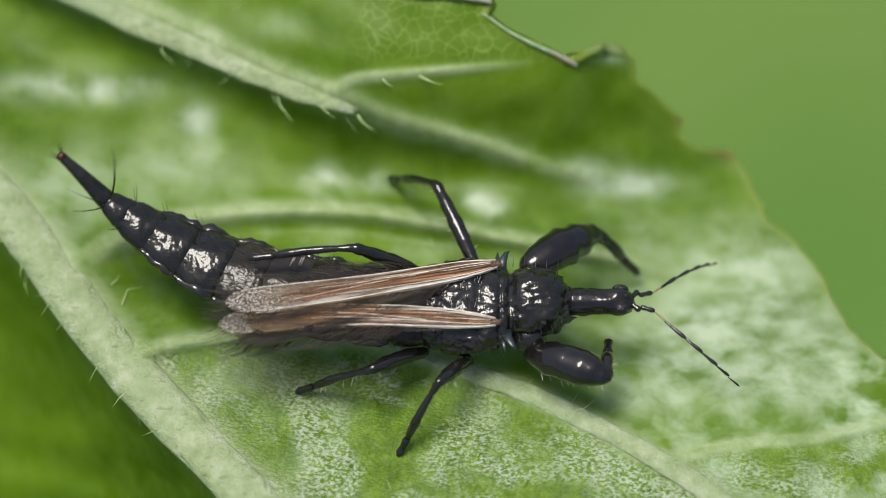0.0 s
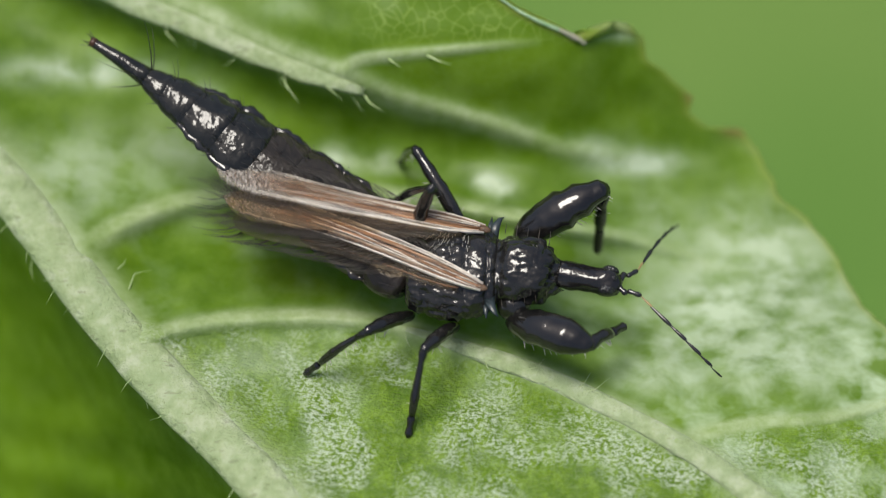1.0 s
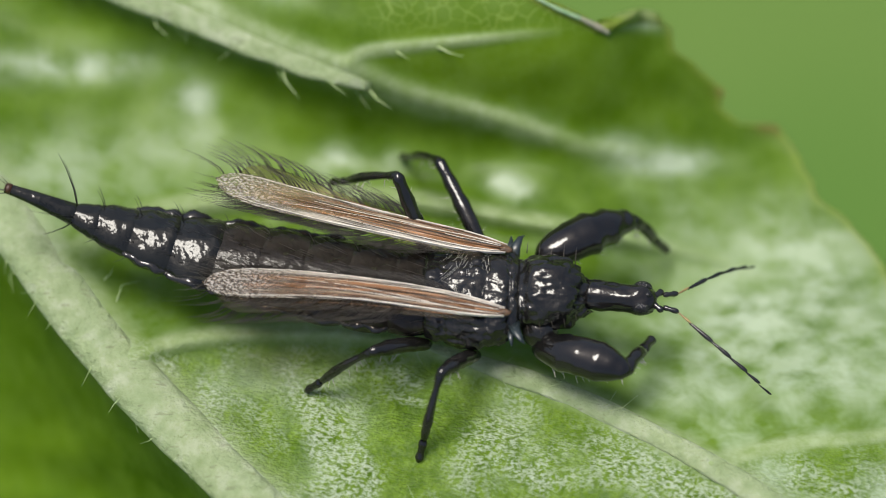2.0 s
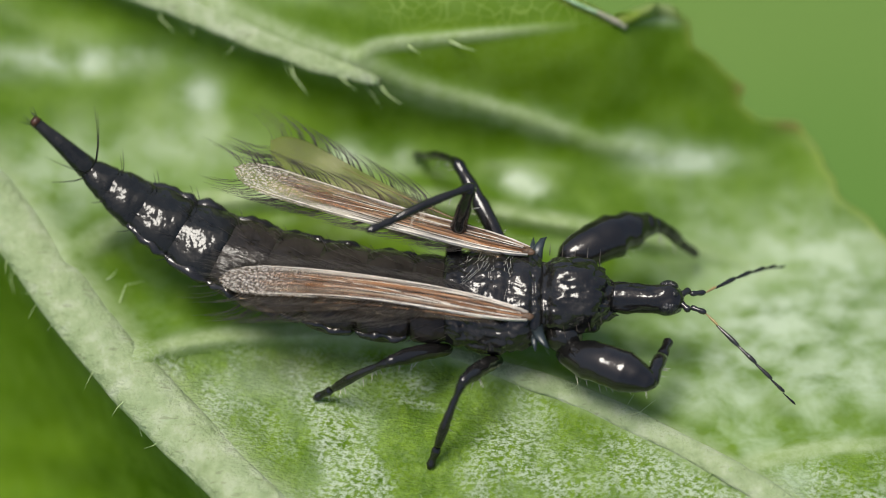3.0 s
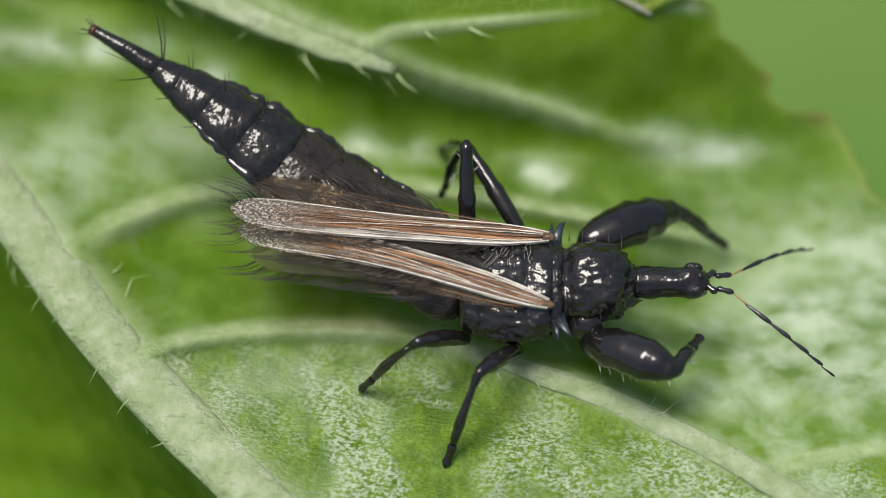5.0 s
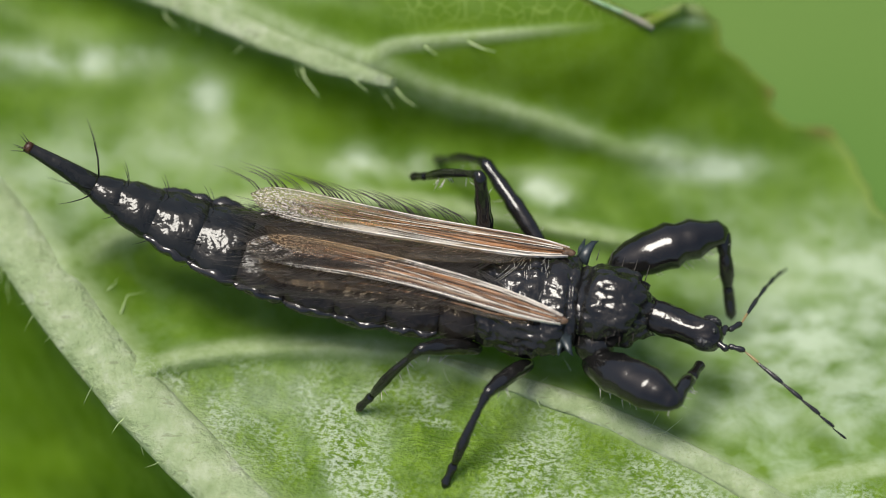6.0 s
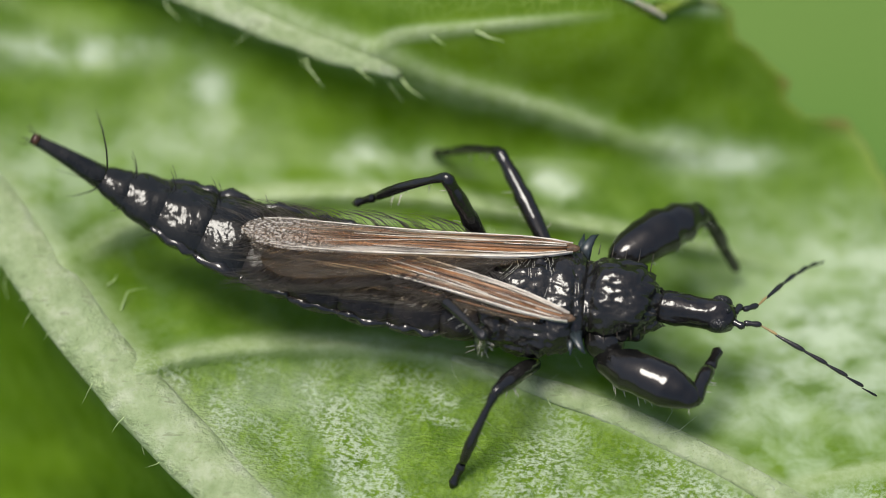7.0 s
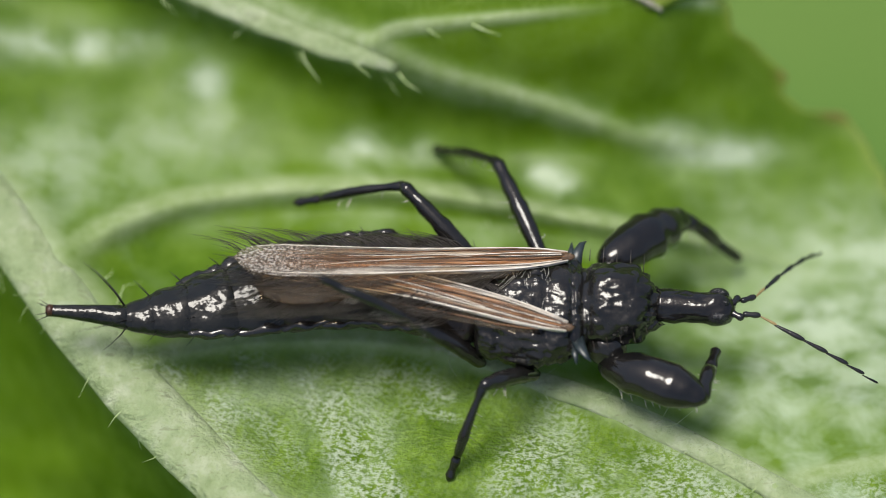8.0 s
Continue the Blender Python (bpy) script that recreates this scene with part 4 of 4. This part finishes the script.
# seconds, bend of the abdomen at its root, growth of the bend, second growth, stretch in hundredths
ABDOMEN_EARLY = [
    (0, 3.2, -57, 6.5, 3.7),
    (0.2, -4.3, -23.5, -4.7, 1.4),
    (0.4, -2.6, -33.4, 12.8, -1.4),
    (0.6, -8.4, 12.3, -14.3, -3.5),
    (0.8, -14.4, -0.2, -5.1, -1.1),
    (1, -34.9, -10.5, 15.9, 2.7),
    (1.2, -29.6, -9.1, 11.3, 5.5),
    (1.4, -17, -35.3, 19.9, 4.2),
    (1.5, -17.0, -36.4, 20.2, 3.9),
    (1.6, -13.2, -37.3, 20.4, 3.6),
    (1.8, -6.9, -16.7, -2.2, 2),
    (2, -5, -18.4, 2.1, -0.4),
    (2.2, -2.8, -16.9, -4.6, -0.9),
]
ABDOMEN_MIDDLE = [
    (3.3, 4.8, -82.4, 30.5, 6.8),
    (3.5, -1.2, -47.5, 16.4, 4.3),
    (3.7, -3.3, -29, 3, 1.4),
    (3.9, -4.8, -15.1, -8.1, 1.1),
    (4.1, -5.7, -17, -0.6, 0.5),
    (4.3, -12.7, 6.4, 3.2, -1.7),
    (4.5, -19.7, 6.5, 18.2, -2.3),
    (4.7, -35.9, -24.6, 33.6, 2.7),
]
ABDOMEN_LATE = [
    (5.8, -6, -31, 12.4, 1.1),
    (6, 1.8, -33.9, 5.3, 4.1),
    (6.2, -0.2, -30.9, 4.4, 3.5),
    (6.4, -3.4, -38.6, 20.9, 3.1),
    (6.5, -6, -22.9, 2.8, 2.4),
    (6.6, -5.4, -31.5, -0.1, 5.9),
    (6.8, -4.3, -34.7, 8.4, 2.1),
    (7, -2.3, -33.4, 8, 0.7),
    (7.2, -12.9, 20.2, -16.1, -3.8),
    (7.4, -11.2, 10.1, -5.7, -6.2),
    (7.6, -6.2, 19.8, -39.1, -4.8),
    (7.8, -7.1, 18.5, -36.3, -4),
    (7.9, -27.4, 139.5, -117.4, -11.2),
    (8, -34.9, 179.0, -156.5, -11.6),
]
ABDOMEN = ABDOMEN_EARLY + ABDOMEN_MIDDLE + ABDOMEN_LATE
# seconds, turn of the left forewing, right forewing, left hindwing
WINGS_EARLY = [
    (0, 11.9, 2.5, 17.9),
    (0.2, 13.9, 5.1, 19.9),
    (0.4, 15.5, 5.9, 21.5),
    (0.6, 13.7, 3.5, 19.7),
    (0.8, 5.7, -2.7, 11.7),
    (1, -10.1, -18.3, -4.1),
    (1.2, -13.3, -18.4, -7.3),
    (1.4, -22.6, -15.3, -36.3),
    (1.6, -22.5, -13.2, -38.7),
    (1.8, -14.6, -5.8, -29),
    (2, -12.4, -3.9, -17.2),
    (2.2, -14.2, -4.4, -17.7),
]
WINGS_MIDDLE = [
    (3.3, -15, -5.5, -27.7),
    (3.5, -14.7, -4.3, -15.1),
    (3.7, -15.5, -7.4, -16),
    (3.9, -9.6, -4.4, -16.1),
    (4.1, -9.8, -2.3, -14.7),
    (4.3, -15.8, -2.2, -19.3),
    (4.5, -19.6, -7, -25.1),
    (4.7, -2.6, -13.7, -16.3),
]
WINGS_LATE = [
    (5.8, -7.3, -11.7, -1.3),
    (6, -4.2, -8.5, 1.8),
    (6.2, -4.2, -9.9, 1.8),
    (6.4, -5.4, -12.2, -28.9),
    (6.5, -5.6, -12.4, -25.4),
    (6.6, -2.8, -14.3, 3.2),
    (6.8, 6.3, -8, 12.3),
    (7, 1.7, -11.2, 7.7),
    (7.2, 5.3, -8.6, 11.3),
    (7.4, 6.2, -8.3, 12.2),
    (7.6, 8.1, -6.4, 14.1),
    (7.8, 4.3, -9.1, 10.3),
    (7.9, 3.2, -10.2, 9.2),
    (8, 3.1, -10.7, 9.1),
]
WINGS = WINGS_EARLY + WINGS_MIDDLE + WINGS_LATE
# seconds, headings of the left and right antenna
FEELERS = [
    (0, 44, -40), (0.8, 55, -42), (1, 62, -45), (1.2, 60, -43), (1.5, 40, -40), (2.2, 38, -42), (3.5, 37, -47), (4.5, 36, -36),
    (5.8, 44, -43), (6, 62, -40), (6.2, 62, -40), (6.4, 56, -40), (6.5, 54, -31), (7, 50, -29), (8, 50, -27),
]
# seconds, place of the foot, lift, lean of the knee
FOOT_FORE_LEFT_EARLY = [
    (0, 2.03, -0.33, 0.05, -43),
    (0.2, 1.93, -0.29, 0.05, -38),
    (0.4, 1.61, -0.26, 0.15, -12),
    (0.6, 1.6, -0.24, 0.15, -12),
    (0.8, 2.05, -0.18, 0.05, -53),
    (1, 1.46, -0.41, 0.2, -22),
    (1.2, 1.14, -0.28, 0.3, 3),
    (1.4, 1.18, -0.18, 0.3, 8),
    (1.6, 1.46, -0.38, 0.2, -7),
    (1.8, 1.87, -0.46, 0.1, -28),
    (2, 1.92, -0.23, 0.05, -13),
    (2.2, 1.89, -0.22, 0.05, -33),
]
FOOT_FORE_LEFT_MIDDLE = [
    (3.3, 2.05, -0.28, 0.05, -18),
    (3.5, 2.05, -0.27, 0.05, -38),
    (3.9, 2.01, -0.29, 0.05, -33),
    (4.3, 2.03, -0.24, 0.05, -38),
    (4.7, 2.01, -0.25, 0.05, -33),
]
FOOT_FORE_LEFT_LATE = [
    (5.8, 2.29, -0.19, 0.05, -23),
    (6, 2.02, -0.85, 0.15, -42),
    (6.2, 2.07, -0.71, 0.15, -32),
    (6.4, 2.06, -0.5, 0.1, -23),
    (6.6, 1.98, -0.45, 0.05, -28),
    (6.8, 1.99, -0.31, 0.05, -28),
    (7, 2, -0.37, 0.05, -33),
    (7.2, 2, -0.32, 0.05, -33),
    (7.4, 2, -0.37, 0.05, -43),
    (7.6, 2.09, -0.17, 0.05, -28),
    (7.8, 2.06, -0.25, 0.05, -38),
    (8, 2.05, -0.32, 0.05, -48),
]
FOOT_FORE_LEFT = FOOT_FORE_LEFT_EARLY + FOOT_FORE_LEFT_MIDDLE + FOOT_FORE_LEFT_LATE
FOOT_FORE_RIGHT_EARLY = [
    (0, 1.66, -1.25, 0.35, 65),
    (1, 1.71, -1.29, 0.3, 55),
]
FOOT_FORE_RIGHT_MIDDLE = [
    (3.5, 1.67, -1.3, 0.35, 70),
    (4.5, 1.74, -1.26, 0.35, 60),
]
FOOT_FORE_RIGHT_LATE = [
    (6, 1.71, -1.37, 0.35, 65),
    (7, 1.74, -1.27, 0.35, 75),
    (8, 1.74, -1.33, 0.35, 70),
]
FOOT_FORE_RIGHT = FOOT_FORE_RIGHT_EARLY + FOOT_FORE_RIGHT_MIDDLE + FOOT_FORE_RIGHT_LATE
FOOT_MID_LEFT_EARLY = [
    (0, -0.56, 0.84, 0.02, 15),
    (0.8, -0.47, 0.8, 0.02, 25),
    (1, -0.53, 0.8, 0.02, -5),
    (1.5, -0.49, 0.81, 0.02, 30),
    (2, -0.6, 0.87, 0.02, 5),
    (2.2, -0.59, 0.87, 0.02, 5),
]
FOOT_MID_LEFT_MIDDLE = [
    (3.5, -0.56, 0.85, 0.02, 5),
    (4.5, -0.48, 0.79, 0.02, -10),
]
FOOT_MID_LEFT_LATE = [
    (5.8, -0.54, 0.88, 0.02, 5),
    (6.5, -0.52, 0.84, 0.02, 0),
    (7, -0.61, 0.86, 0.02, 20),
    (8, -0.58, 0.84, 0.02, 20),
]
FOOT_MID_LEFT = FOOT_MID_LEFT_EARLY + FOOT_MID_LEFT_MIDDLE + FOOT_MID_LEFT_LATE
FOOT_MID_RIGHT_EARLY = [
    (0, -0.45, -2.38, 0, -5),
    (1, -0.46, -2.37, 0, 10),
]
FOOT_MID_RIGHT_MIDDLE = [
    (3.5, -0.48, -2.39, 0, 0),
    (4.5, -0.48, -2.36, 0, 5),
]
FOOT_MID_RIGHT_LATE = [
    (7, -0.49, -2.36, 0, 0),
    (8, -0.49, -2.35, 0, 10),
]
FOOT_MID_RIGHT = FOOT_MID_RIGHT_EARLY + FOOT_MID_RIGHT_MIDDLE + FOOT_MID_RIGHT_LATE
FOOT_HIND_LEFT_EARLY = [
    (0, -1.93, -0.68, 1, 0),
    (0.2, -2.04, -0.47, 0.9, 0),
    (0.4, -2.07, -0.37, 0.9, 0),
    (0.6, -1.67, -0.01, 0.9, 10),
    (0.8, -1.4, 0.17, 0.9, 10),
    (1, -0.64, 0.03, 0.5, 10),
    (1.2, -0.89, -1.06, 1.2, -10),
    (1.4, -0.77, -1.06, 1.5, 0),
    (1.6, -0.85, -1.05, 1.5, 5),
    (1.8, -1.12, -0.53, 0.8, 10),
    (2, -1.26, 0.3, 0.5, 10),
    (2.2, -0.91, 0.42, 0.4, 10),
]
FOOT_HIND_LEFT_MIDDLE = [
    (3.3, -1.07, -1.07, 1.7, 15),
    (3.5, -1.29, 0.19, 0.6, 15),
    (3.7, -0.87, 0.36, 0.3, 25),
    (3.9, -1.04, 0.04, 0.5, 10),
    (4.1, -1.45, 0.07, 0.7, 15),
    (4.3, -1.26, 0.6, 0.2, 20),
    (4.5, -1.24, 0.8, 0.2, 15),
    (4.7, -0.5, 0.2, 0.2, 10),
]
FOOT_HIND_LEFT_LATE = [
    (5.8, -0.5, 0.29, 0.4, 20),
    (6, -0.75, 0.34, 0.6, 10),
    (6.2, -0.81, 0.44, 0.5, 15),
    (6.4, -0.89, 0.29, 1, 15),
    (6.5, -0.78, 0.39, 0.5, 10),
    (6.6, -0.97, -0.24, 1.1, 30),
    (6.8, -1.12, -0.21, 0.7, 10),
    (7, -1.29, 0.01, 0.6, 10),
    (7.2, -1.52, -0.26, 0.7, 10),
    (7.4, -1.75, -0.3, 0.8, -5),
    (7.6, -1.64, -0.12, 0.8, 0),
    (7.8, -1.6, 0.07, 0.5, 10),
    (8, -1.77, 0.14, 0.3, 35),
]
FOOT_HIND_LEFT = FOOT_HIND_LEFT_EARLY + FOOT_HIND_LEFT_MIDDLE + FOOT_HIND_LEFT_LATE
FOOT_HIND_RIGHT_EARLY = [
    (0, -1.48, -1.67, 0.02, -30),
    (1, -1.49, -1.66, 0.02, -20),
    (1.5, -1.51, -1.66, 0.02, 0),
    (2.2, -1.5, -1.64, 0.02, -20),
]
FOOT_HIND_RIGHT_MIDDLE = [
    (3.5, -1.5, -1.7, 0.02, -20),
    (4.1, -1.44, -1.67, 0.02, -15),
    (4.3, -1.2, -1.62, 0.02, -10),
    (4.7, -1.21, -1.62, 0.02, -15),
]
FOOT_HIND_RIGHT_LATE = [
    (6, -1.22, -1.63, 0.02, -5),
    (6.4, -1.18, -1.63, 0.02, -5),
    (6.5, -1.2, -1.63, 0.02, -5),
    (6.6, -0.97, -0.89, 0.5, -25),
    (6.8, -0.77, -0.74, 0.7, -15),
    (7, -0.81, -0.73, 0.7, -15),
    (7.4, -0.89, -0.89, 0.8, -10),
    (7.5, -1.33, -1.39, 1, -20),
    (7.6, -1.43, -2.09, 0.02, 10),
    (7.7, -1.61, -1.52, 0.4, -25),
    (7.8, -1.07, -1.02, 0.9, -15),
    (7.9, -1.13, -1.42, 1.45, -20),
    (8, -1.66, -1.12, 1.4, 0),
]
FOOT_HIND_RIGHT = FOOT_HIND_RIGHT_EARLY + FOOT_HIND_RIGHT_MIDDLE + FOOT_HIND_RIGHT_LATE
FEET = {
    "fore_left": FOOT_FORE_LEFT,
    "fore_right": FOOT_FORE_RIGHT,
    "mid_left": FOOT_MID_LEFT,
    "mid_right": FOOT_MID_RIGHT,
    "hind_left": FOOT_HIND_LEFT,
    "hind_right": FOOT_HIND_RIGHT,
}


def glide(rows, t):
    """The values at t, gliding from row to row without overshoot."""
    rows = np.array(rows, float)
    x, y = rows[:, 0], rows[:, 1:]
    if t <= x[0]:
        return y[0]
    if t >= x[-1]:
        return y[-1]
    h = np.diff(x)[:, None]
    d = np.diff(y, axis=0) / h
    m = np.zeros_like(y)
    if len(x) > 2:
        same = d[:-1] * d[1:] > 0
        w1, w2 = 2 * h[1:] + h[:-1], h[1:] + 2 * h[:-1]
        with np.errstate(divide="ignore", invalid="ignore"):
            m[1:-1] = np.where(same, (w1 + w2) / (w1 / np.where(same, d[:-1], 1) + w2 / np.where(same, d[1:], 1)), 0)
    k = int(np.searchsorted(x, t) - 1)
    s, hh = (t - x[k]) / h[k, 0], h[k, 0]
    return (1 + 2 * s) * (1 - s) ** 2 * y[k] + s * (1 - s) ** 2 * hh * m[k] + s * s * (3 - 2 * s) * y[k + 1] + s * s * (s - 1) * hh * m[k + 1]


def along(start, way, up=(0, 0, 1)):
    """A pose at start (mm) whose x axis points along way."""
    x = Vector(way).normalized()
    y = Vector(up).cross(x).normalized()
    z = x.cross(y)
    return Matrix.Translation(Vector(start) * MM) @ Matrix((x, y, z)).transposed().to_4x4()


def bend_leg(hip, foot, l1, l2, turn):
    """Knee and foot of a two-piece leg; turn: degrees by which the knee leans from straight up."""
    v = foot - hip
    d = v.length
    v = v / d
    d = min(max(d, abs(l1 - l2) + 0.02), l1 + l2 - 0.005)
    x = (l1 * l1 - l2 * l2 + d * d) / (2 * d)
    h = math.sqrt(max(l1 * l1 - x * x, 0))
    n1 = (Vector((0, 0, 1)) - v * v.z).normalized()
    n2 = v.cross(n1)
    return hip + v * x + (n1 * math.cos(radians(turn)) + n2 * math.sin(radians(turn))) * h, hip + v * d


def raised(spot, share, root, turned):
    """A hinge of the abdomen: raised a little towards its end, and where it swings to the left side lifted along the
    camera's view line to stay in focus.
    """
    swing = (root @ (spot * MM)).y / MM
    lift = share * min(0.75, max(0.0, 0.5 * (swing + 0.7)))
    return spot + Vector((0, 0, AXIS_Z - 0.03 + 0.10 * share ** 2)) + turned @ Vector((-spot.x / 34, -VIEW_SHEAR, 1)) * lift


def motions():
    times = [k / 10 for k in range(81)]
    rows = {}

    def key(ob, t, m):
        rows.setdefault(ob, []).append((t, m))

    for t in times:
        bx, by, yaw, neck, nod = glide(BODY, t)
        root = pose(bx * MM, by * MM, 0, 0, 0, yaw)
        key(thrips, t, root)
        key(pronotum, t, pose(0, 0, AXIS_Z * MM, 0, 0, neck))
        face = Vector((0.7 * math.cos(radians(neck)), 0.7 * math.sin(radians(neck)), AXIS_Z + 0.02))
        head_pose = pose(face.x * MM, face.y * MM, face.z * MM, 0, 3, nod)
        key(head, t, head_pose)
        left, right = glide(FEELERS, t)
        for side, angle in ((1, left), (-1, right)):
            spot = head_pose @ Vector((0.565 * MM, side * 0.045 * MM, 0.03 * MM))
            key(antennae[side], t, Matrix.Translation(spot) @ pose(0, 0, 0, 0, 14 if side > 0 else 2, angle - yaw + (2 if side > 0 else 0)))
        # abdomen, ring after ring
        a0, a1, a2, stretch = glide(ABDOMEN, t)
        spot, run, hinges = Vector((-0.78, 0, 0)), 0.0, []
        turned = root.to_3x3().inverted()
        for k, length in enumerate(SEGMENTS):
            u = (run + length / 2) / TOTAL
            turn = a0 + a1 * u + a2 * u * u
            hinges.append(raised(spot, run / TOTAL, root, turned))
            back_way = Vector((math.cos(radians(turn)), math.sin(radians(turn)), 0))
            spot = spot - back_way * length * (1 + stretch / 100)
            run += length
        hinges.append(raised(spot, 1.0, root, turned))
        for ring, a, b in zip(abdomen, hinges, hinges[1:]):
            key(ring, t, along(a, a - b))
        wl, wr, wk = glide(WINGS, t)
        key(wings[1, False], t, pose(-0.1 * MM, 0.33 * MM, 0.81 * MM, 0, 3.2, wl))
        key(wings[-1, False], t, pose(-0.1 * MM, -0.33 * MM, 0.81 * MM, 0, 1.8, wr))
        key(wings[1, True], t, pose(-0.32 * MM, 0.31 * MM, 0.82 * MM, 0, 2.6, wk))
        key(wings[-1, True], t, pose(-0.32 * MM, -0.31 * MM, 0.79 * MM, 0, 1.4, wr + 3))
        back_to_body = root.inverted()
        for name, (hip, l1, l2) in LEGS.items():
            x, y, lift, turn = glide(FEET[name], t)
            spot = on_leaf(x, y)
            foot = back_to_body @ (Vector((x, y, 0)).lerp(spot, max(0, 1 - lift / 0.3)) * MM + Vector((0, 0, lift * MM))) / MM
            hip = Vector(hip)
            if "fore" in name:
                hip = pose(0, 0, 0, 0, 0, neck) @ hip
            knee, foot = bend_leg(hip, foot, l1, l2, turn)
            femur, tibia, tarsus = pieces[name]
            share = 0.62 if "fore" in name else 0.76
            ankle = knee + (foot - knee) * share
            key(femur, t, along(hip, knee - hip))
            key(tibia, t, along(knee, foot - knee))
            key(tarsus, t, along(ankle, foot - knee))
    for ob, some in rows.items():
        walk(ob, some)


motions()
